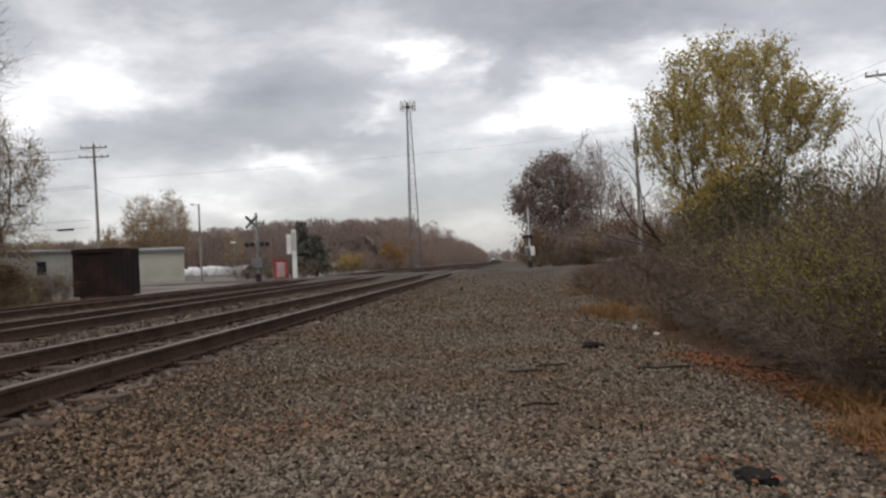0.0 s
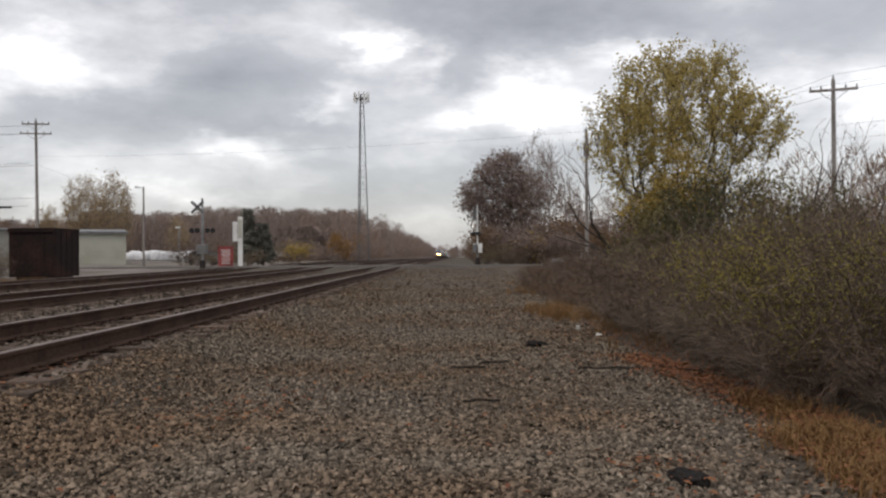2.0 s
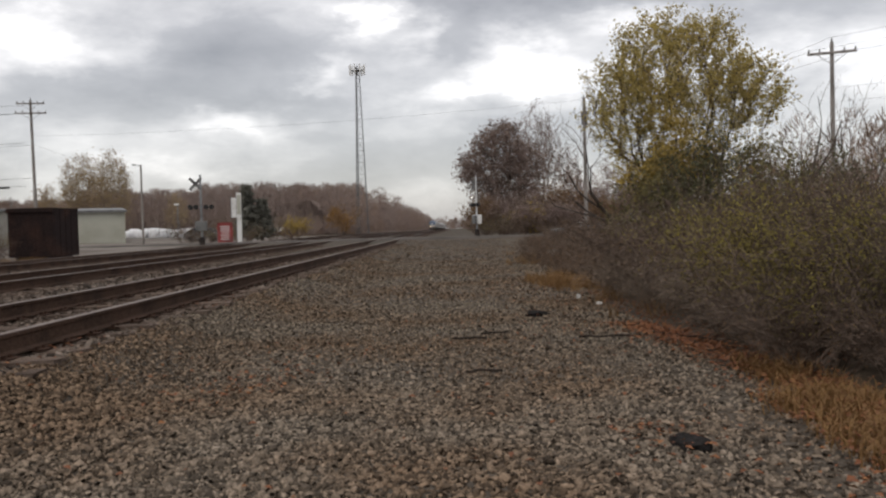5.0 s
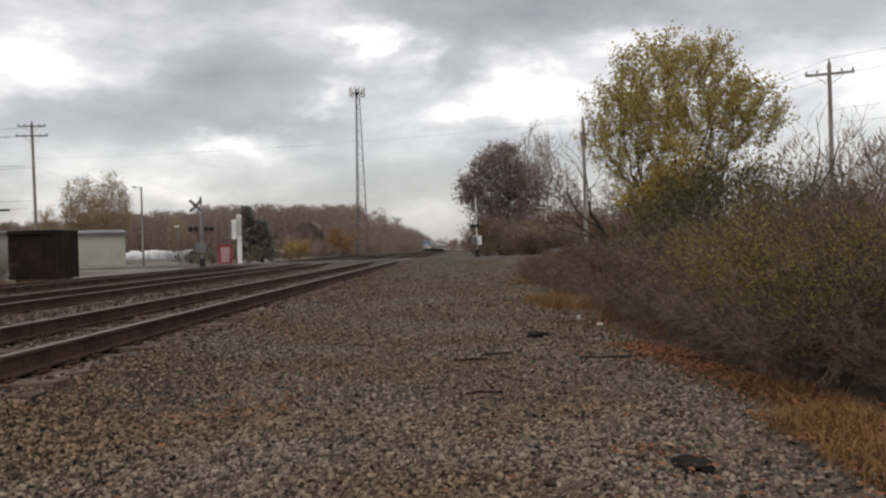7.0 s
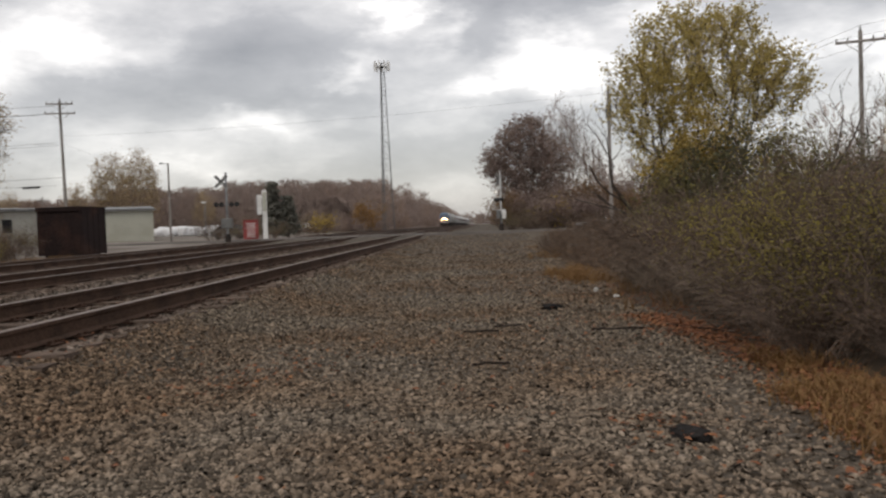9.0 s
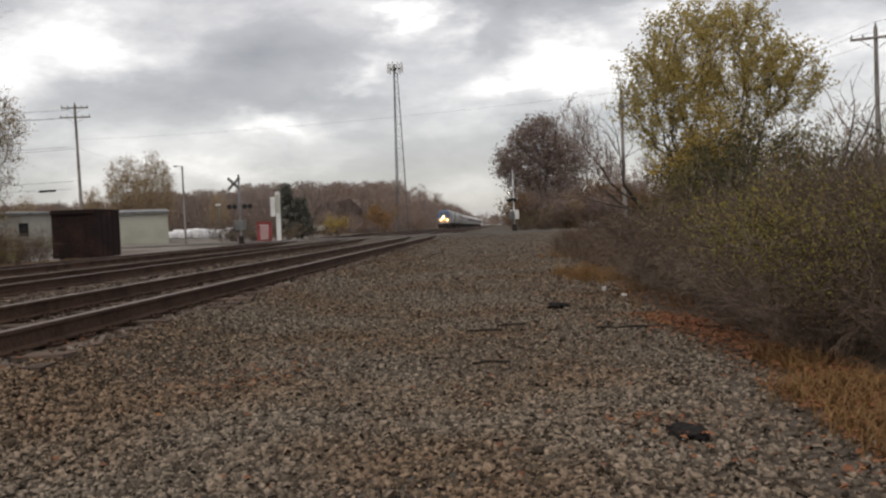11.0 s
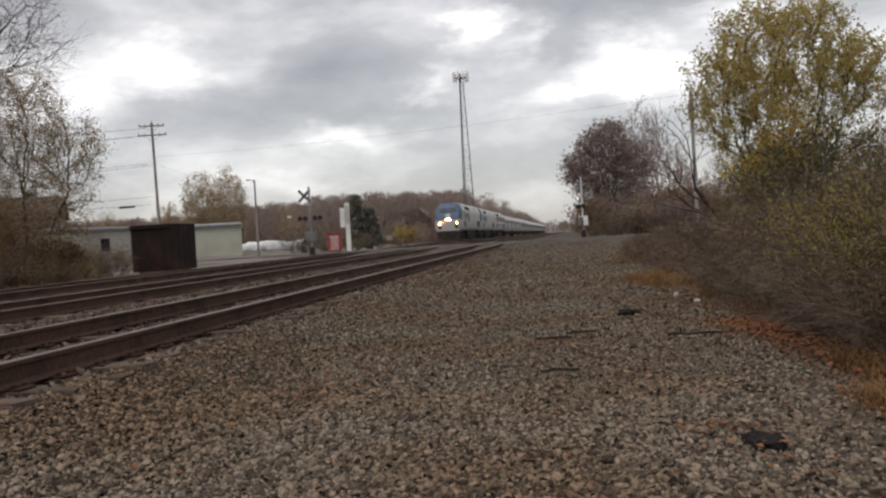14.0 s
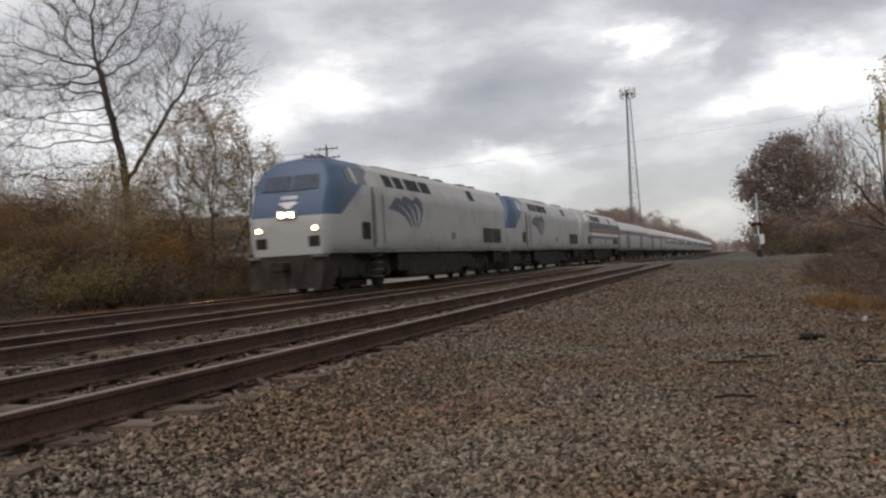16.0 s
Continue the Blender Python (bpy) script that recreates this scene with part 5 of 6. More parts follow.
def make_woods():
    """Bare autumn woods along the line, too far to tell tree from tree."""
    r = random.Random(5)
    wood, russet = Strands(), Strands()

    def far_tree(x, y, h, n, sliver):
        n = int(n * 1.5)
        z0 = land(x, y) if abs(x) < 2000 else 0
        top = Vector((x + r.gauss(0, 0.4), y, z0 + h * 0.85))
        wood.rod(Vector((x, y, z0 - 0.2)), top, h * 0.014, h * 0.004)
        st = russet if r.random() < 0.14 else wood
        for _ in range(n):
            t = r.random() ** 1.15
            zz = h * (0.03 + 0.97 * t)
            w = h * 0.29 * (math.sin(math.pi * min(1, 0.2 + 0.77 * t)) + 0.1)
            a = r.uniform(0, 6.283)
            q = w * math.sqrt(r.random())
            c = Vector((x + math.cos(a) * q, y + math.sin(a) * q, z0 + zz))
            e = Vector((math.cos(a) * 0.5 + r.gauss(0, 0.3), math.sin(a) * 0.5 + r.gauss(0, 0.3), 1.0)).normalized()
            st.blade(c, c + e * sliver * 3.2 * r.uniform(0.5, 1.3), sliver * 0.20, sliver * 0.07)

    def thick_of_wood(points, height, width):
        """The close inner growth of a stretch of woods: a long lumpy mass, lower than the crowns round it."""
        k0, rows_ = len(wood.v), 7
        for x, y in points:
            g = land(x, y)
            for m in range(rows_):
                t = m / (rows_ - 1)
                h = height * math.sin(math.pi * t) ** 0.55
                h *= 1 + 0.16 * noise.noise((x * 0.16, y * 0.16, t * 3)) + 0.10 * noise.noise((x * 0.5, y * 0.5, t * 5))
                wood.v.append(Vector((x + (t - 0.5) * width + 0.8 * noise.noise((x * 0.3, y * 0.3, 9 + t)), y, g - 0.3 + h)))
        for i in range(len(points) - 1):
            for m in range(rows_ - 1):
                a = k0 + i * rows_ + m
                wood.f.append((a, a + 1, a + rows_ + 1, a + rows_))

    thick_of_wood([(-34, 180 + 2.5 * k) for k in range(280)], 8.0, 15)
    thick_of_wood([(-34 - 2.0 * k, 205 + 4 * math.sin(k * 0.7)) for k in range(50)], 7.2, 12)

    # the long wall of trees left of the line, converging on it
    y = 175.0
    while y < 900:
        for row in range(3):
            h = (9.6 + 6.0 * step(170, 340, y) + 1.0 * r.gauss(0, 1)) * (0.62 if row == 0 else 1.0)
            far_tree(-27 - row * 7 + r.uniform(-3, 2), y + r.uniform(-4, 4), h, 330 if y < 400 else 170, 0.30 if y < 400 else 0.5)
        y += 6.5 if y < 400 else 13
    # the woods behind the crossing and the lot
    for k in range(430):
        a = -(6.5 + 27 * (k + r.random()) / 430)
        d = r.uniform(175, 245)
        x, yy = d * math.sin(radians(a)), d * math.cos(radians(a))
        h = (11.4 if a > -17 else 10.2 if a > -24 else 8.0) * r.uniform(0.9, 1.1) * d / 215
        far_tree(x, yy, h, 300, 0.24)
    # a second, lower edge nearer the line
    for k in range(60):
        yy = 118 + 2.6 * k + r.uniform(-2, 2)
        far_tree(-24 - abs(r.gauss(0, 3)) - (k % 3) * 3, yy, r.uniform(2.0, 4.0), 200, 0.2)
    # right of the line, past the oak
    y = 100.0
    while y < 900:
        for row in range(2):
            far_tree(4.0 + row * 6 + r.uniform(-0.8, 2) + 0.002 * y, y + r.uniform(-3, 3), r.uniform(3.6, 6.2), 240 if y < 300 else 120, 0.24 if y < 300 else 0.45)
        y += 7 if y < 300 else 14
    for k in range(40):
        far_tree(r.uniform(9, 70), r.uniform(95, 150), r.uniform(6, 9), 240, 0.22)
    # the far end, where the line bends out of sight
    for k in range(70):
        far_tree(r.uniform(-60, 70), r.uniform(950, 1150), r.uniform(8, 15), 60, 1.0)
    # right of the thicket
    for k in range(60):
        far_tree(r.uniform(22, 75), r.uniform(48, 92), r.uniform(5, 8), 260, 0.17)
    # left, behind the brush
    for k in range(60):
        a = radians(-r.uniform(33, 52))
        d = r.uniform(90, 140)
        far_tree(d * math.sin(a), d * math.cos(a), r.uniform(4, 6.5), 240, 0.2)
    # behind the camera the woods go on, so that the place is closed
    for k in range(60):
        a = radians(r.uniform(70, 290))
        d = r.uniform(60, 110)
        if abs(d * math.sin(a) + 8) < 9:
            continue
        far_tree(d * math.sin(a), d * math.cos(a), r.uniform(7, 11), 70, 0.5)
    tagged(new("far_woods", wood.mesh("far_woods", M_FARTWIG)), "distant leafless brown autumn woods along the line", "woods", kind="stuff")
    tagged(new("far_russet_trees", russet.mesh("far_russet_trees", L_OAK)), "distant trees that still hold russet leaves", "woods", kind="stuff")


make_woods()


# ---- lineside things ----
def bearing(deg, dist):
    """The place at a compass bearing from the line's direction, and a distance from the eye."""
    return 0.25 + dist * math.sin(radians(deg)), dist * math.cos(radians(deg))


def make_tower():
    x, y = bearing(-6.6, 182)
    tower = empty("cell_tower", pose(x, y, land(x, y), 0, 0, 17))
    h, corners = 35.2, 3

    def leg(i, z):
        w = 1.5 * (1 - z / h) + 0.42 * (z / h)
        a = 2 * math.pi * i / corners
        return Vector((math.cos(a) * w, math.sin(a) * w, z))

    n = 14
    for i in range(corners):
        bm = bmesh.new()
        tube(bm, leg(i, -0.2), leg(i, h), 0.13, 0.08, 8)
        part("tower_leg", bm, M_TOWER, tower)
    for k in range(n):
        z0, z1 = h * k / n, h * (k + 1) / n
        for i in range(corners):
            j = (i + 1) % corners
            part("cross_brace", tube(bmesh.new(), leg(i, z0), leg(j, z1), 0.035, None, 4), M_TOWER, tower)
            part("strut", tube(bmesh.new(), leg(i, z1), leg(j, z1), 0.035, None, 4), M_TOWER, tower)
    platform = part("antenna_platform", boxed(-0.9, 0.9, -0.9, 0.9, h - 0.9, h - 0.8), M_TOWER, tower)
    for k in range(9):
        a = 2 * math.pi * k / 9
        c = Vector((math.cos(a) * 1.55, math.sin(a) * 1.55, 0))
        part("antenna_panel", boxed(c.x - 0.13, c.x + 0.13, c.y - 0.13, c.y + 0.13, h - 1.7, h + 0.35, 0.03), M_WHITE, platform, "pale antenna panel")
        part("panel_arm", tube(bmesh.new(), (0, 0, h - 0.85), (c.x, c.y, h - 0.85), 0.05, None, 5), M_TOWER, platform)
    part("lightning_rod", tube(bmesh.new(), (0, 0, h - 0.8), (0, 0, h + 0.8), 0.04, 0.015, 5), M_TOWER, tower)
    tagged(tower, "tall three-legged steel lattice tower with antenna panels", "tower")


make_tower()


def make_pole(name, x, y, height, arms, label, radius=0.14, turn=0.0, lean=0.0, insulators=True, base=None):
    z = land(x, y) if base is None else base
    pole = empty(name, pose(x, y, z - 0.05, 0, lean, turn))
    part("shaft", tube(bmesh.new(), (0, 0, 0), (0, 0, height), radius * 0.85, radius * 0.6, 10), M_POLE, pole)
    for az_, ln in arms:
        arm = part("crossarm", boxed(-ln / 2, ln / 2, -0.16, -0.05, az_ - 0.06, az_ + 0.06, 0.008), M_POLE, pole)
        for s in (-1, 1):
            part("arm_brace", tube(bmesh.new(), (0, -0.1, az_ - 0.6), (s * ln * 0.3, -0.1, az_ - 0.05), 0.018, None, 5), M_GALV, pole)
            for q in (0.47, 0.25):
                if insulators:
                    part("insulator", tube(bmesh.new(), (s * ln * q, -0.1, az_ + 0.06), (s * ln * q, -0.1, az_ + 0.24), 0.045, 0.03, 8), M_GREY, arm)
    if insulators and arms:
        part("pole_top_insulator", tube(bmesh.new(), (0, 0, height), (0, 0, height + 0.22), 0.05, 0.03, 8), M_GREY, pole)
    return tagged(pole, label, "utility pole")


XL, YL = bearing(-26.62, 84)
ZL = 13.2 - land(XL, YL)
make_pole("utility_pole", XL, YL, ZL, ((ZL - 0.3, 2.3), (ZL - 1.15, 2.6)), "grey wooden utility pole with two crossarms", 0.18, 14, -0.6)
XR, YR = bearing(8.2, 62)
ZR = 10.05 - land(XR, YR)
RPOLE = make_pole("utility_pole", XR, YR, ZR, ((ZR - 0.75, 0.9), (ZR - 1.5, 0.7)), "weathered wooden utility pole with short brackets", 0.17, 80)
part("transformer", tube(bmesh.new(), (0.35, 0, ZR - 1.9), (0.35, 0, ZR - 1.0), 0.22, None, 12), M_GREY, RPOLE, "grey transformer can")
XRR, YRR = bearing(23.2, 48)
ZRR = 10.0 - land(XRR, YRR)
make_pole("utility_pole", XRR, YRR, ZRR, ((ZRR - 0.55, 2.3),), "wooden utility pole with one crossarm", 0.16, -22)
make_pole("lot_pole", *bearing(-20.57, 84), 7.4, (), "slim grey pole with a small lamp arm", 0.13, 0)
LOTX, LOTY = bearing(-20.57, 84)
bm = tube(bmesh.new(), (0, 0, 7.3), (-0.55, -0.1, 7.42), 0.03, None, 6)
part("lamp_arm", box(bm, -0.75, -0.45, -0.2, 0.0, 7.33, 7.45), M_GALV, bpy.data.objects["lot_pole"])
LAMPX, LAMPY = bearing(-18.4, 108)
lamp_post = empty("lamp_post", pose(LAMPX, LAMPY, land(LAMPX, LAMPY)))
part("shaft", tube(bmesh.new(), (0, 0, -0.1), (0, 0, 4.2), 0.09, 0.06, 8), M_GALV, lamp_post)
part("lamp_head", boxed(-0.4, 0.15, -0.15, 0.15, 4.15, 4.35, 0.03), M_WHITE, lamp_post, "pale lamp head")
tagged(lamp_post, "short grey lamp post in the lot", "lamp post")
make_pole("utility_pole", *bearing(-27.9, 170), 7.6, ((7.0, 2.2),), "distant wooden utility pole", 0.16, 10)
for a, d, h in ((6.9, 92, 6.4), (7.7, 98, 6.0)):
    make_pole("utility_pole", *bearing(a, d), h, ((h - 0.4, 1.8),), "distant utility pole among the trees", 0.14, 0)


def wire(name, a, b, sag, label, r=0.022):
    """A hanging wire between two fixings."""
    a, b = Vector(a), Vector(b)
    n = 14
    pts = [a.lerp(b, k / n) - Vector((0, 0, sag * 4 * (k / n) * (1 - k / n))) for k in range(n + 1)]
    bm = poly_tube(pts, r * 0.4)
    return tagged(part(name, bm, M_WIRE), label, "wire", "overhead wires")


wire("overhead_wire", (XR, YR, 9.85), (XL, YL, 10.0), 0.45, "long dark wire strung over the tracks", 0.013)
for dx, z in ((-1.0, 9.55), (0.0, 10.2), (1.0, 9.5)):
    wire("overhead_wire", (XRR + dx, YRR, z), (XR, YR, 9.7), 0.7, "dark power line between two poles", 0.018)
    wire("overhead_wire", (XRR + dx, YRR, z), (XRR + 20 + dx, YRR - 34, z + 0.4), 0.5, "dark power line between two poles", 0.016)
for z in (8.2, 7.5):
    wire("overhead_wire", (XRR, YRR, z - 0.6), (XRR + 20, YRR - 34, z - 0.2), 0.6, "low slack cable between two poles", 0.014)
for k, (z, s) in enumerate(((12.7, 0.7), (12.0, 0.6), (12.05, 1.0), (9.4, 0.7), (9.2, 0.8), (6.3, 0.5), (5.6, 0.4))):
    wire("overhead_wire", (XL - 0.8 + 0.4 * (k % 3), YL, z), (XL - 34, YL - 14, z + 0.2 - 0.15 * (k % 2)), s, "dark wire leading off a pole", 0.035)
wire("overhead_wire", (XL, YL, 9.3), (LOTX, LOTY, 7.2), 0.5, "thin service wire to the lot pole", 0.014)
splice = part("splice_case", tube(bmesh.new(), (XL - 3.2, YL - 1.3, 5.42), (XL - 1.9, YL - 0.8, 5.47), 0.1, None, 8), M_RUBBER)
tagged(splice, "black splice case hung on a cable", "splice case")


def make_crossbuck(x, y, height, turn, label, gate=False):
    """A level crossing signal: mast, crossed boards, flashing lamps, base and relay case."""
    sig = empty("crossing_signal", pose(x, y, land(x, y), 0, 0, turn))
    part("mast", tube(bmesh.new(), (0, 0, 0), (0, 0, height), 0.065, None, 10), M_GALV, sig)
    part("base", tube(bmesh.new(), (0, 0, -0.05), (0, 0, 0.5), 0.2, 0.13, 10), M_UNDER, sig)
    zc = height - 0.55
    for a in (45, -45):
        bm = boxed(-0.5, 0.5, -0.015, 0.015, -0.085, 0.085)
        bm.transform(Matrix.Translation((-0.28, -0.09, zc)) @ Matrix.Rotation(radians(a), 4, "Y"))
        part("crossbuck_board", bm, M_GREY, sig, "weathered crossed warning board")
    bar = part("lamp_bar", tube(bmesh.new(), (-0.75, -0.05, height - 1.95), (0.75, -0.05, height - 1.95), 0.03, None, 6), M_GALV, sig)
    for px in (-0.62, -0.3, 0.3, 0.62):
        disc = part("lamp_background", tube(bmesh.new(), (px, -0.08, height - 1.95), (px, -0.11, height - 1.95), 0.15, None, 16), M_RUBBER, bar, "black lamp backboard")
        part("lamp_hood", tube(bmesh.new(), (px, -0.11, height - 1.95), (px, -0.28, height - 1.93), 0.08, 0.09, 10), M_RUBBER, bar)
    part("relay_case", boxed(-0.35, 0.3, -0.25, 0.2, 0.85, 1.45, 0.03), M_GREY, sig, "grey relay case on the mast")
    if gate:
        part("gate_mechanism", boxed(-0.55, 0.55, -0.2, 0.2, 1.05, 1.2, 0.02), M_GREY, sig)
        for s in (-1, 1):
            part("counterweight", boxed(s * 0.5 - 0.07, s * 0.5 + 0.07, -0.15, 0.15, 0.85, 1.5, 0.02), M_WHITE, sig)
        part("gate_arm", tube(bmesh.new(), (0.25, -0.1, 1.1), (0.22, -0.1, height + 0.1), 0.05, 0.03, 6), M_WHITE, sig, "raised pale gate arm")
        part("indicator_lamp", tube(bmesh.new(), (-0.45, -0.12, 2.75), (-0.45, -0.2, 2.75), 0.024, None, 8), M_LAMP2, sig, "small lit white lamp")
    tagged(sig, label, "crossing signal", "signals at the level crossing")


make_crossbuck(*bearing(-17.08, 54), 4.25, 8, "level crossing signal with crossed boards and dark lamps")
make_crossbuck(*bearing(0.95, 60.5), 4.15, -70, "level crossing signal with raised gate and crossed boards", True)


def make_sign_box():
    x, y = bearing(-14.8, 68)
    g = land(x, y)
    sign = empty("sign_box", pose(x, y, g, 0, 0, 14))
    post = part("post", boxed(-0.02, 0.34, -0.14, 0.14, -0.1, 4.0, 0.015), M_WHITE, sign, "tall white panel post")
    part("post_face", boxed(0.03, 0.29, -0.165, -0.138, 2.35, 3.8, 0.01), M_SHED, post, "pale grey face plate")
    head = part("cabinet", boxed(-0.42, -0.04, -0.22, 0.2, 2.1, 3.62, 0.02), M_WHITE, sign, "white rectangular cabinet")
    part("cabinet_edge", boxed(-0.44, -0.40, -0.24, 0.22, 2.06, 3.66, 0.01), M_GALV, head)
    part("bracket", boxed(-0.06, 0.0, -0.05, 0.05, 2.3, 2.4), M_GALV, sign)
    part("bracket", boxed(-0.06, 0.0, -0.05, 0.05, 3.3, 3.4), M_GALV, sign)
    tagged(sign, "white rectangular box sign on a white post", "sign")


make_sign_box()


def make_red_board():
    x, y = bearing(-15.6, 62)
    g = land(x, y)
    bd = empty("red_notice_box", pose(x, y, g, 0, 0, 15))
    body = part("case", boxed(-0.52, 0.52, -0.3, 0.3, 0.0, 1.36, 0.02), M_REDTEXT, bd)
    for k in range(7):
        w = (0.33, 0.28, 0.34, 0.22, 0.31, 0.26, 0.3)[k]
        part("text_bar", boxed(-w, w, -0.308, -0.298, 1.1 - k * 0.15, 1.15 - k * 0.15), M_WHITE, body)
    part("lid", boxed(-0.55, 0.55, -0.33, 0.33, 1.36, 1.41, 0.01), M_REDTEXT, bd)
    tagged(bd, "red box with rows of white lettering bars", "notice box")


make_red_board()


def make_dark_container():
    x0, x1, y0, y1, h = -20.4, -18.35, 38.3, 40.9, 2.32
    g = land(x0, y0)
    c = empty("steel_container", pose((x0 + x1) / 2, (y0 + y1) / 2, g))
    w, d = (x1 - x0) / 2, (y1 - y0) / 2
    for a in ((-w, w, -d, -d + 0.06), (-w, w, d - 0.06, d), (-w, -w + 0.06, -d + 0.06, d - 0.06), (w - 0.06, w, -d + 0.06, d - 0.06)):
        part("side_wall", boxed(*a, 0.14, h), M_DARKBOX, c)
    part("container_floor", boxed(-w + 0.06, w - 0.06, -d + 0.06, d - 0.06, 0.14, 0.2), M_DARKBOX, c)
    part("lid", boxed(-w - 0.03, w + 0.03, -d - 0.03, d + 0.03, h, h + 0.05, 0.01), M_DARKBOX, c)
    for k in range(6):
        px = -w + 0.1 + k * (2 * w - 0.2) / 5
        part("rib", boxed(px - 0.05, px + 0.05, -d - 0.025, -d, 0.18, h - 0.04, 0.01), M_DARKBOX, c)
    for k in range(5):
        py = -d + 0.2 + k * (2 * d - 0.4) / 4
        part("rib", boxed(w, w + 0.025, py - 0.05, py + 0.05, 0.18, h - 0.04, 0.01), M_DARKBOX, c)
    part("top_rail", boxed(-w - 0.05, w + 0.05, -d - 0.08, -d, h - 0.14, h - 0.02, 0.01), M_DARKBOX, c)
    for s in (-1, 1):
        part("skid", boxed(s * w * 0.6 - 0.1, s * w * 0.6 + 0.1, -d, d, 0.0, 0.14), M_UNDER, c)
    tagged(c, "dark brown ribbed steel container standing on skids", "container")


make_dark_container()


def make_shed(name, xa, ya, xb, yb, depth, height, mat, panels, label, roof_mat, windows=()):
    """A long low building from (xa, ya) to (xb, yb), its face towards the tracks."""
    g = min(land(xa, ya), land(xb, yb)) - 0.1
    ln = math.hypot(xb - xa, yb - ya)
    shed = empty(name, pose(xa, ya, g, 0, 0, math.degrees(math.atan2(yb - ya, xb - xa))))
    part("wall", boxed(0, ln, 0, 0.15, 0, height), mat, shed)
    part("wall", boxed(0, ln, depth - 0.15, depth, 0, height + 0.4), mat, shed)
    part("wall", boxed(0, 0.15, 0.15, depth - 0.15, 0, height + 0.1), mat, shed)
    part("wall", boxed(ln - 0.15, ln, 0.15, depth - 0.15, 0, height + 0.1), mat, shed)
    bm = bmesh.new()
    loft(bm, [[(x, -0.25, height - 0.02), (x, depth + 0.2, height + 0.5), (x, depth + 0.2, height + 0.62), (x, -0.25, height + 0.1)] for x in (-0.2, ln + 0.2)])
    part("roof", bm, roof_mat, shed)
    for k in range(panels + 1):
        px = 0.05 + k * (ln - 0.1) / panels
        part("wall_rib", boxed(px - 0.05, px + 0.05, -0.045, 0.0, 0.05, height - 0.05), mat, shed)
    part("eaves_trim", boxed(-0.2, ln + 0.2, -0.3, -0.24, height - 0.12, height + 0.12), M_GREY, shed)
    for px, pz, w, h in windows:
        win = part("window", boxed(px - w / 2, px + w / 2, -0.03, 0.02, pz - h / 2, pz + h / 2), M_GLASS, shed)
        part("window_frame", boxed(px - w / 2 - 0.06, px + w / 2 + 0.06, -0.05, -0.028, pz - h / 2 - 0.07, pz - h / 2), M_GREY, win)
    return tagged(shed, label, "building")


SAX, SAY = bearing(-26.0, 92)
SBX, SBY = bearing(-21.6, 92)
make_shed("metal_shed", SAX, SAY, SBX, SBY, 10, 3.3, M_SHED, 9, "pale green-white metal shed with ribbed siding", M_GALV)
WAX, WAY = bearing(-44, 80)
WBX, WBY = bearing(-26.3, 91)
make_shed("warehouse", WAX, WAY, WBX, WBY, 12, 3.35, M_WALL, 7, "long low dirty white building with a flat roof", M_GALV, ((16.5, 1.9, 0.7, 1.5), (22.0, 1.9, 0.9, 1.2), (9.0, 1.9, 1.2, 1.2), (4.0, 1.6, 0.9, 2.0)))


def make_house():
    x, y = bearing(-35.2, 108)
    h = empty("house", pose(x, y, land(x, y), 0, 0, 28))
    part("wall", boxed(-5.5, 5.5, -4, 4, 0, 5.0), M_WALL, h, "pale painted wall")
    bm = bmesh.new()
    loft(bm, [[(x2, -4.6, 4.9), (x2, 0, 7.6), (x2, 4.6, 4.9), (x2, 0, 7.3)] for x2 in (-6, 6)])
    part("roof", bm, M_ROOF, h, "brown shingle roof")
    for px in (-3.6, -1.2, 1.6, 3.8):
        w = part("window", boxed(px - 0.5, px + 0.5, -4.04, -3.98, 3.2, 4.3), M_GLASS, h)
        part("window_sill", boxed(px - 0.58, px + 0.58, -4.1, -4.0, 3.1, 3.19), M_WHITE, w)
    part("chimney", boxed(1.6, 2.3, 0.4, 1.1, 6.4, 8.3, 0.02), M_ROOF, h)
    tagged(h, "pale house with a brown pitched roof", "house")


make_house()


def make_bales():
    """A row of wrapped stacks in the lot."""
    r = random.Random(9)
    bm0 = boxed(-0.6, 0.6, -0.6, 0.6, 0, 1.0, 0.16)
    for v in bm0.verts:
        v.co += Vector((r.gauss(0, 0.04), r.gauss(0, 0.04), r.gauss(0, 0.04)))
    first = part("wrapped_bale", bm0, M_WRAP, None, "stack wrapped in glossy white plastic", True)
    tagged(first, "", "bale", "white wrapped stacks in the lot")
    n = 13
    for k in range(n):
        x, y = bearing(-21.4 + 4.7 * k / (n - 1), 129 + r.uniform(-1, 1))
        m = pose(x, y, land(x, y) - 0.02, 0, 0, r.uniform(-12, 12) + 20)
        if k == 0:
            first.matrix_basis = m
            ob = first
        else:
            ob = copy_thing(first, m)
        ob.scale = (r.uniform(0.9, 1.3), 1.2, r.uniform(1.15, 1.5) * (0.8 if k in (0, 12) else 1))


make_bales()


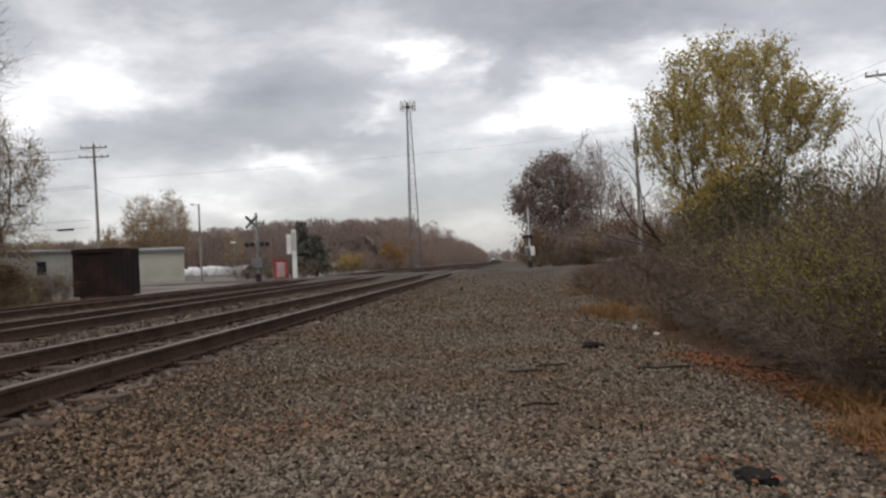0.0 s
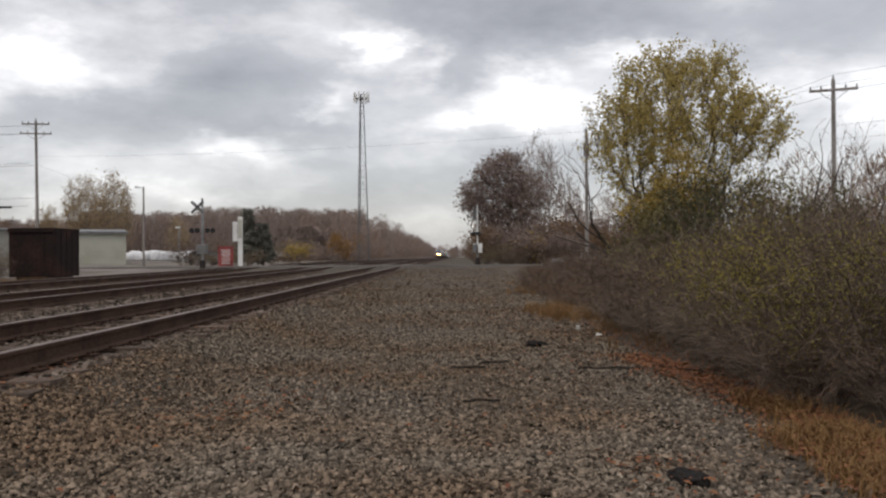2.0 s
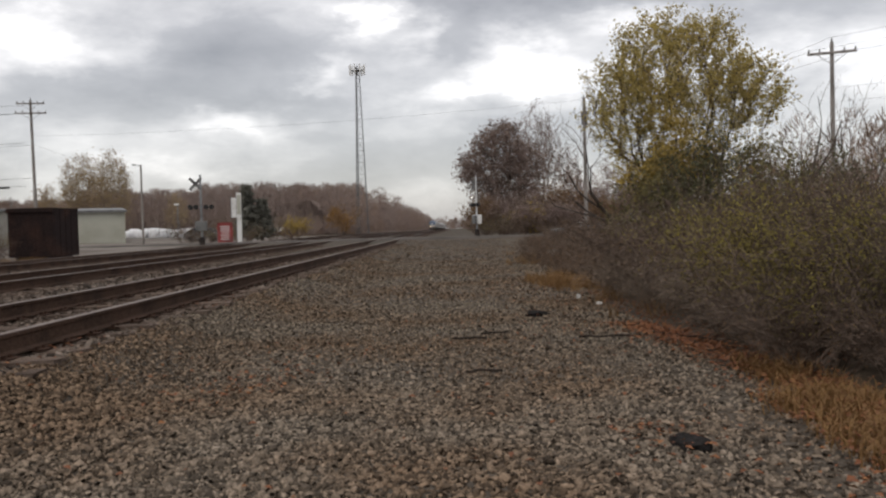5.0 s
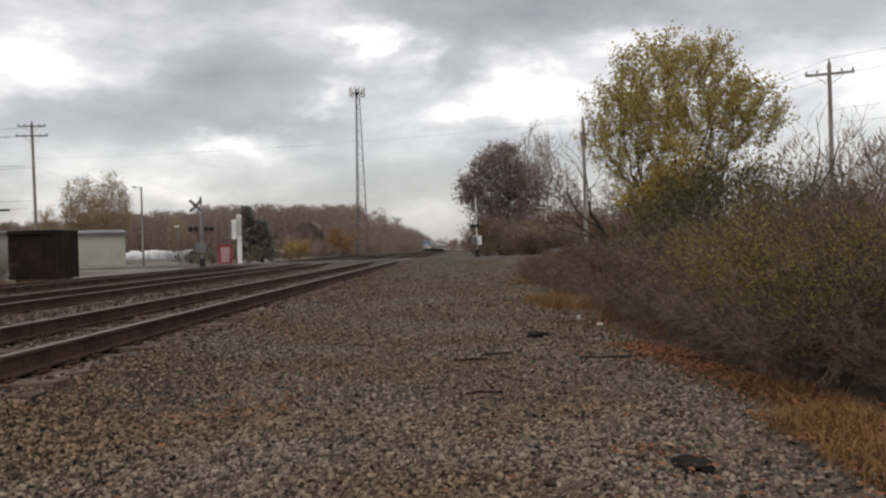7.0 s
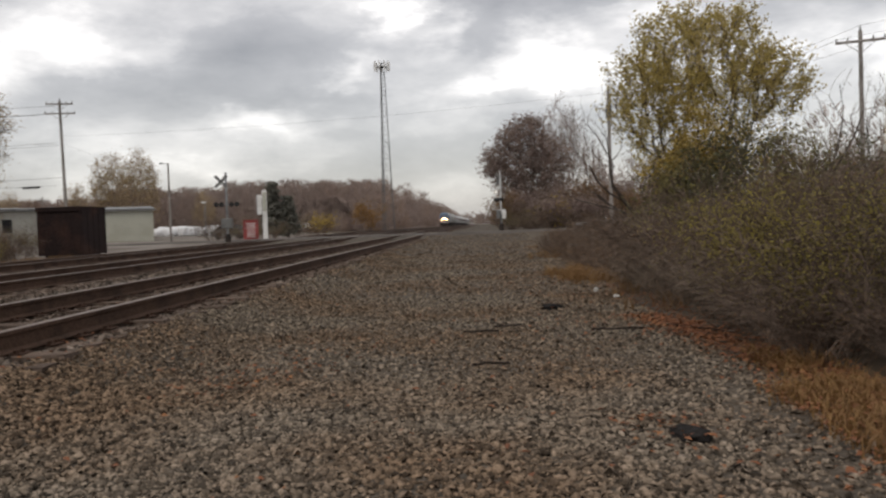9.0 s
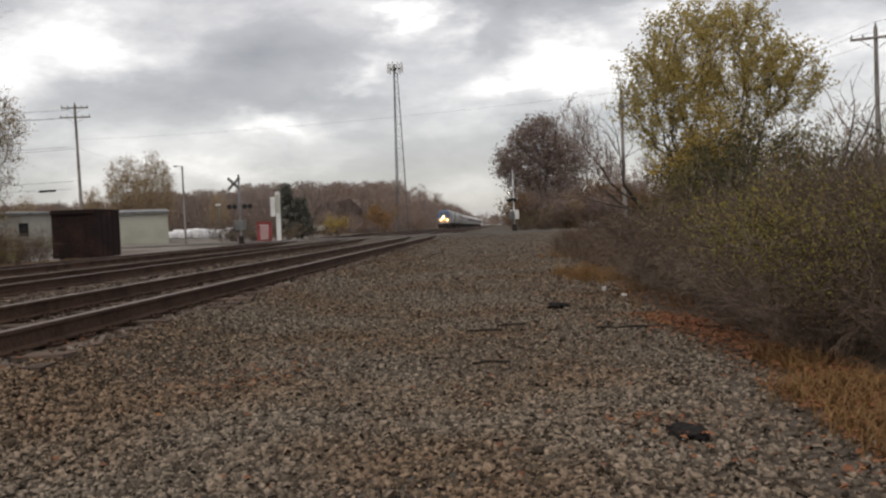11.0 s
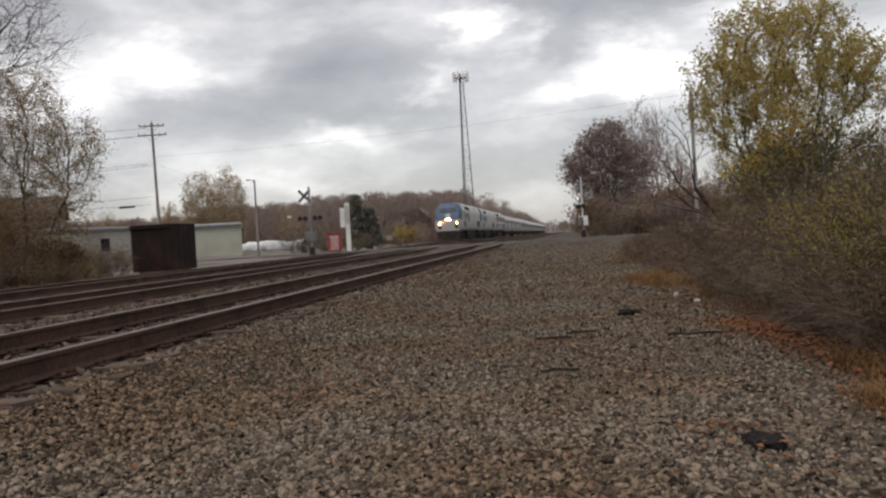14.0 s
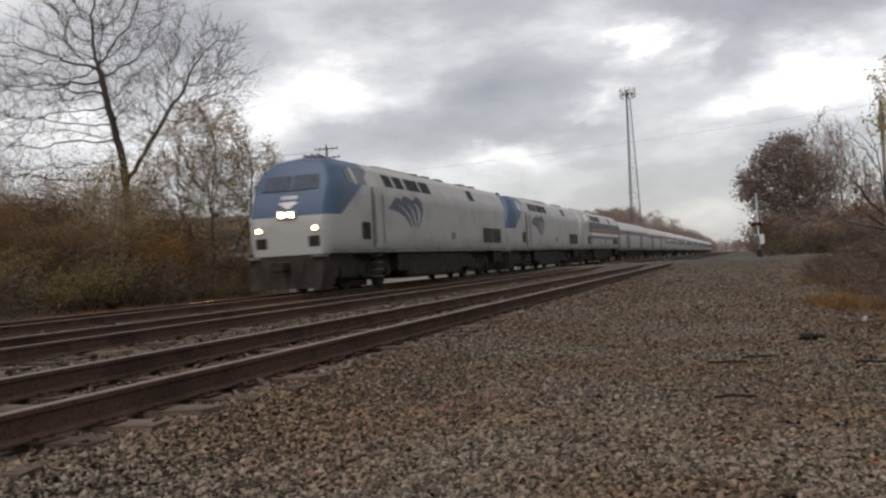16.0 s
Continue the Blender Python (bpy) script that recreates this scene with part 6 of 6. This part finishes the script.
def make_lot_car():
    x, y = bearing(-16.7, 92)
    car = empty("parked_car", pose(x, y, land(x, y), 0, 0, 75))
    bm = bmesh.new()
    loft(bm, [[(sx * 0.86, yy, z0), (sx * 0.86, yy, z1), (-sx * 0.86, yy, z1), (-sx * 0.86, yy, z0)] for yy, sx, z0, z1 in ((-2.2, 0.92, 0.35, 0.72), (-1.9, 1, 0.28, 0.86), (-0.9, 1, 0.26, 0.95), (1.5, 1, 0.26, 0.98), (2.1, 0.97, 0.3, 0.9), (2.25, 0.9, 0.38, 0.8))])
    part("body", bm, M_GREY, car, "grey painted body")
    bm = bmesh.new()
    loft(bm, [[(-sx, yy, 0.93), (sx, yy, 0.93), (sx * 0.82, yy * 0.7 + 0.1, 1.42), (-sx * 0.82, yy * 0.7 + 0.1, 1.42)] for yy, sx in ((-0.95, 0.8), (1.7, 0.8))])
    part("cabin", bm, M_GLASS, car)
    for sx in (-0.8, 0.8):
        for yy in (-1.35, 1.35):
            part("wheel", tube(bmesh.new(), (sx - 0.1, yy, 0.32), (sx + 0.1, yy, 0.32), 0.32, None, 16), M_RUBBER, car)
    tagged(car, "grey car parked in the lot", "car")


make_lot_car()
wx, wy = bearing(-11.95, 112)
wb = empty("white_board", pose(wx, wy, land(wx, wy), 0, 0, 10))
part("panel", boxed(-1.1, 1.1, -0.03, 0.03, 0.9, 1.45, 0.01), M_WHITE, wb)
for s in (-0.8, 0.8):
    part("post", boxed(s - 0.05, s + 0.05, 0.03, 0.13, -0.1, 1.4), M_POLE, wb)
tagged(wb, "small white board on two posts by the woods", "sign")

# timbers left beside the line past the crossing
for k, (a, d, ln, t) in enumerate(((-8.0, 70, 3.0, 62), (-7.4, 72, 2.6, 70), (-7.9, 74, 2.8, 55))):
    x, y = bearing(a, d)
    bm = boxed(-ln / 2, ln / 2, -0.12, 0.12, 0, 0.2, 0.01)
    bm.transform(pose(x, y, land(x, y) + 0.02 * k, 0, 0, t))
    tagged(part("old_tie", bm, M_TIE), "discarded wooden tie lying by the line", "timber", "discarded ties")
# roadside rail past the thicket
gr = empty("guard_rail", pose(0, 0, 0))
pts = [Vector((5.6, 52.4, 0.62)), Vector((6.6, 51.0, 0.72)), Vector((8.2, 49.5, 0.86)), Vector((10.5, 48.4, 0.95))]
for a, b in zip(pts, pts[1:]):
    bm = bmesh.new()
    d = Vector((0, 0, 0.15))
    s = (b - a).cross(Vector((0, 0, 1))).normalized() * 0.04
    loft(bm, [[p - d, p - d * 0.5 + s, p, p + d * 0.5 + s, p + d, p + d - s, p - d - s] for p in (a, b)])
    part("beam", bm, M_GALV, gr, "pale steel beam")
for p in pts:
    part("post", tube(bmesh.new(), (p.x, p.y + 0.08, land(p.x, p.y) - 0.1), (p.x, p.y + 0.08, p.z + 0.12), 0.06, None, 6), M_POLE, gr)
tagged(gr, "low steel guard rail curving along the road", "guard rail")

# gravel heap and an orange barrier across the tracks
bm = bmesh.new()
hr = random.Random(4)
rings = []
for k in range(7):
    t = k / 6
    rad = 2.6 * (1 - t) ** 0.8 + 0.05
    rings.append([(rad * math.cos(2 * math.pi * i / 22) * (1 + hr.uniform(-0.07, 0.07)), rad * math.sin(2 * math.pi * i / 22) * (1 + hr.uniform(-0.07, 0.07)), 1.15 * t + hr.uniform(-0.04, 0.04) - 0.08) for i in range(22)])
loft(bm, rings)
heap = part("dirt_mound", bm, M_GROUND, None, "", True)
heap.matrix_basis = pose(-21.3, 19.6, land(-21.3, 19.6))
tagged(heap, "low mound of grey gravel beside the track", "mound")
bar = empty("orange_barrier", pose(-27.0, 25.2, land(-27, 25), 0, 0, 45))
for k in range(4):
    part("board", boxed(-1.5, 1.5, -0.02, 0.02, 0.3 + k * 0.42, 0.6 + k * 0.42), M_ORANGEPAINT, bar, "weathered orange board")
for s in (-1.3, 1.3):
    part("post", boxed(s - 0.05, s + 0.05, 0.02, 0.12, 0, 2.0), M_POLE, bar)
tagged(bar, "weathered orange board fence in the brush", "fence")


# ---- gravel, litter and grass ----
def stones_mesh(name, spots, mat, cut=False):
    """Angular stones from rows of x, y, z, size: each a warped block."""
    n = len(spots)
    rng = np.random.default_rng(3)
    if cut:
        # four-sided chips, enough for stones further off
        cube = np.array([[-1, -1, -0.7], [1, -1, -0.7], [1, 1, -0.7], [-1, 1, -0.7], [-0.2, 0.1, 1.0]], float)
        faces = np.array([(0, 1, 4), (1, 2, 4), (2, 3, 4), (3, 0, 4)])
    else:
        cube = np.array([[x, y, z] for x in (-1, 1) for y in (-1, 1) for z in (-1, 1)], float)
        faces = np.array([(0, 1, 3, 2), (4, 6, 7, 5), (0, 4, 5, 1), (2, 3, 7, 6), (1, 5, 7, 3)])
    c, m = len(cube), faces.shape[1]
    v = cube[None] * rng.uniform(0.35, 1.05, (n, c, 3))
    v = v * np.stack([rng.uniform(0.7, 1.25, n), rng.uniform(0.6, 1.05, n), rng.uniform(0.3, 0.6, n)], 1)[:, None]
    q = rng.normal(size=(n, 4)) * np.array([1, 0.38, 0.38, 1])
    q /= np.linalg.norm(q, axis=1)[:, None]
    w, x, y, z = q.T
    rot = np.stack([1 - 2 * (y * y + z * z), 2 * (x * y - z * w), 2 * (x * z + y * w), 2 * (x * y + z * w), 1 - 2 * (x * x + z * z), 2 * (y * z - x * w), 2 * (x * z - y * w), 2 * (y * z + x * w), 1 - 2 * (x * x + y * y)], 1).reshape(n, 3, 3)
    v = np.einsum("nij,nkj->nki", rot, v) * (spots[:, 3] * 0.5)[:, None, None] + spots[:, None, :3]
    f = (faces[None] + c * np.arange(n)[:, None, None]).reshape(-1, m)
    me = bpy.data.meshes.new(name)
    me.vertices.add(n * c)
    me.vertices.foreach_set("co", v.reshape(-1).astype(np.float32))
    me.loops.add(len(f) * m)
    me.loops.foreach_set("vertex_index", f.reshape(-1).astype(np.int32))
    me.polygons.add(len(f))
    me.polygons.foreach_set("loop_start", np.arange(0, len(f) * m, m, dtype=np.int32))
    me.update(calc_edges=True)
    me.materials.append(mat)
    return me


def scatter(x0, x1, y0, y1, per_m2, size, rng, lift=0.2):
    n = int((x1 - x0) * (y1 - y0) * per_m2)
    x, y = rng.uniform(x0, x1, n), rng.uniform(y0, y1, n)
    s = size * np.clip(rng.lognormal(0, 0.35, n), 0.45, 2.1)
    z = np.array([land(a, b) for a, b in zip(x, y)]) + s * lift * rng.uniform(0.2, 1.0, n) + np.where((x > -3.3) & (x < -1.9), 0.014, 0.0)
    return np.stack([x, y, z, s], 1)


def make_gravel():
    rng = np.random.default_rng(12)
    near = scatter(-3.4, 2.1, 2.8, 6.2, 2300, 0.027, rng)
    bare = np.array([0.62 * step(0.5, 1.9, x) * (0.6 + 0.8 * (noise.noise((x * 2.2, y * 2.2, 4)) * 0.5 + 0.5)) for x, y in near[:, :2]])
    near = near[rng.random(len(near)) > bare]
    tagged(new("loose_gravel", stones_mesh("loose_gravel", near, M_STONE)), "loose grey and brown crushed stone", "gravel", kind="stuff")
    lot = [scatter(-3.3, 2.1, 6.2, 13, 1700, 0.027, rng), scatter(-3.2, 2.2, 13, 28, 480, 0.034, rng), scatter(-3.2, 2.6, 28, 50, 80, 0.045, rng), scatter(-3.3, 2.4, -6, 2.8, 160, 0.045, rng)]
    tagged(new("gravel_of_the_lane", stones_mesh("gravel_of_the_lane", np.concatenate(lot), M_STONE, True)), "grey and brown crushed stone down the lane", "gravel", kind="stuff")
    bed = [scatter(-6.9, -3.2, -6, 2.6, 120, 0.05, rng, 0.25), scatter(-6.9, -3.2, 2.6, 14, 460, 0.052, rng, 0.25), scatter(-7.0, -3.2, 14, 34, 130, 0.068, rng, 0.25), scatter(-11.4, -6.9, 6, 22, 170, 0.062, rng, 0.3), scatter(-16.6, -11.4, 8, 30, 70, 0.07, rng, 0.3), scatter(-11.4, -6.9, 22, 44, 45, 0.08, rng, 0.3)]
    bed = np.concatenate(bed)
    keep = np.ones(len(bed), bool)
    for tx in TRACKS:
        for sx in (-0.7525, 0.7525):
            keep &= np.abs(bed[:, 0] - tx - sx) > 0.11
    tagged(new("track_ballast", stones_mesh("track_ballast", bed[keep], M_BALLAST, True)), "grey crushed stone ballast between the ties", "ballast", kind="stuff")


make_gravel()


def flat_bits(name, spots, size, mat, r, label, category, stand=0.0, parent=None):
    """Fallen leaves: small curled flakes lying about."""
    s = Strands()
    for x, y in spots:
        z = land(x, y) + 0.02 + r.uniform(0, 0.03)
        a, e = r.uniform(0, 6.283), r.uniform(-0.5, 0.5)
        q = size * r.uniform(0.5, 1.3)
        u = Vector((math.cos(a), math.sin(a), e * 0.6)) * q
        w = Vector((-math.sin(a), math.cos(a), r.uniform(-0.4, 0.4))) * q * 0.6
        c = Vector((x, y, z + 0.01))
        k = len(s.v)
        s.v += [c - u, c - w + Vector((0, 0, q * 0.3)), c + u, c + w + Vector((0, 0, q * 0.25))]
        s.f.append((k, k + 1, k + 2, k + 3))
    tagged(new(name, s.mesh(name, mat)), label, category, kind="stuff")


def make_litter():
    r = random.Random(31)
    spots = []
    for _ in range(3000):
        y = r.uniform(4.6, 9.6)
        x = 2.42 - 0.15 * (y - 6.0) - 0.25 * (1 - step(4.6, 6.2, y)) + r.gauss(0, 0.17)
        spots.append((x, y))
    for cx, cy, s, n in ((-1.75, 6.0, 0.22, 90), (-1.5, 6.6, 0.25, 50), (-1.3, 7.6, 0.35, 60), (0.3, 5.2, 0.8, 60), (1.05, 4.4, 0.16, 70), (1.95, 3.7, 0.25, 120), (1.6, 15.5, 0.6, 160), (0.9, 9.0, 0.8, 120), (-3.1, 7.4, 0.5, 70), (-3.0, 11.5, 0.6, 110)):
        spots += [(r.gauss(cx, s), r.gauss(cy, s * 1.4)) for _ in range(n)]
    spots += [(r.uniform(-3.2, 2.2), r.uniform(3.2, 16)) for _ in range(90)]
    spots += [(2.2 - abs(r.gauss(0, 0.95)), r.uniform(3.2, 13)) for _ in range(170)]
    spots += [(r.uniform(2.0, 3.0), r.uniform(6.5, 14)) for _ in range(1500)]
    spots += [(1.85 + abs(r.gauss(0, 0.5)), r.uniform(3.0, 5.6)) for _ in range(700)]
    flat_bits("fallen_leaf_litter", spots, 0.022, M_FALLEN, r, "fallen orange-brown leaves along the thicket's edge", "leaves")


make_litter()


def make_grass(name, seed, spots, height, label):
    r = random.Random(seed)
    s = Strands()
    for x, y in spots:
        z = land(x, y) - 0.01
        for _ in range(16):
            a = r.uniform(0, 6.283)
            b = Vector((x + r.gauss(0, 0.06), y + r.gauss(0, 0.06), z))
            d = Vector((math.cos(a) * r.uniform(0.1, 0.75), math.sin(a) * r.uniform(0.1, 0.75), 1)).normalized()
            h = height * r.uniform(0.45, 1.2)
            w = Vector((-math.sin(a), math.cos(a), 0)) * 0.0035
            m = b + d * h * 0.6
            t = m + (d + Vector((math.cos(a) * 0.7, math.sin(a) * 0.7, -0.5))).normalized() * h * 0.45
            k = len(s.v)
            s.v += [b - w, b + w, m + w, m - w, t]
            s.f += [(k, k + 1, k + 2, k + 3), (k + 3, k + 2, k + 4)]
    tagged(new(name, s.mesh(name, M_DRYGRASS)), label, "grass", kind="stuff")


gr_ = random.Random(8)
make_grass("dry_grass", 1, [(1.92 + abs(gr_.gauss(0, 0.6)), gr_.uniform(3.1, 5.5)) for _ in range(340)] + [(2.15 + abs(gr_.gauss(0, 0.22)), gr_.uniform(5.0, 6.8)) for _ in range(70)], 0.16, "tufts of dry straw-coloured grass beside the gravel")
make_grass("dry_grass_patch", 2, [(gr_.gauss(2.1, 0.35), gr_.gauss(16.2, 1.0)) for _ in range(190)] + [(2.3 + gr_.gauss(0, 0.2), gr_.uniform(10, 22)) for _ in range(30)] + [(gr_.gauss(2.6, 0.5), gr_.gauss(26, 2.0)) for _ in range(60)], 0.3, "patch of dry orange-brown grass by the thicket")
make_grass("far_verge_grass", 3, [(-17.3 - abs(gr_.gauss(0, 0.5)), gr_.uniform(8, 36)) for _ in range(420)], 0.4, "dry grass along the far edge of the tracks")


def lump(name, x, y, sx, sy, sz, mat, label, category, seed):
    r = random.Random(seed)
    bm = bmesh.new()
    bmesh.ops.create_icosphere(bm, subdivisions=2, radius=1)
    for v in bm.verts:
        v.co = Vector((v.co.x * sx, v.co.y * sy, max(v.co.z, -0.4) * sz)) * r.uniform(0.62, 1.22)
    ob = part(name, bm, mat)
    ob.matrix_basis = pose(x, y, land(x, y) + sz * 0.3, 0, 0, r.uniform(0, 180))
    return tagged(ob, label, category)


lump("wood_scrap", 0.93, 10.75, 0.16, 0.08, 0.06, M_CHAR, "dark scrap of wood lying on the gravel", "scrap", 1)
lump("white_scrap", 1.78, 13.0, 0.055, 0.04, 0.06, M_WHITEROCK, "crumpled white scrap at the thicket's edge", "scrap", 2)
lump("white_scrap", 1.95, 12.1, 0.05, 0.04, 0.04, M_WHITEROCK, "small white scrap at the thicket's edge", "scrap", 3)
lump("charred_lump", 1.15, 4.36, 0.125, 0.10, 0.055, M_CHAR, "charred black lump on the gravel", "scrap", 4)
lump("charred_lump", 2.1, 3.9, 0.08, 0.07, 0.05, M_CHAR, "charred black lump beside the dry grass", "scrap", 5)


def stick(x0, y0, x1, y1, seed):
    r = random.Random(seed)
    pts = []
    for k in range(7):
        x, y = x0 + (x1 - x0) * k / 6, y0 + (y1 - y0) * k / 6 + r.gauss(0, 0.02)
        pts.append(Vector((x, y, land(x, y) + 0.045 + r.uniform(0, 0.012))))
    bm = poly_tube(pts, 0.011, 6)
    tagged(part("fallen_stick", bm, M_WETWOOD), "dark stick lying on the gravel", "stick", "sticks on the gravel")


stick(-0.1, 8.45, 0.25, 8.5, 1)
stick(0.2, 8.85, 0.48, 8.95, 2)
stick(1.15, 8.4, 1.75, 8.35, 3)
stick(0.02, 6.55, 0.3, 6.6, 4)
stick(1.9, 8.6, 2.4, 7.9, 5)

motions()
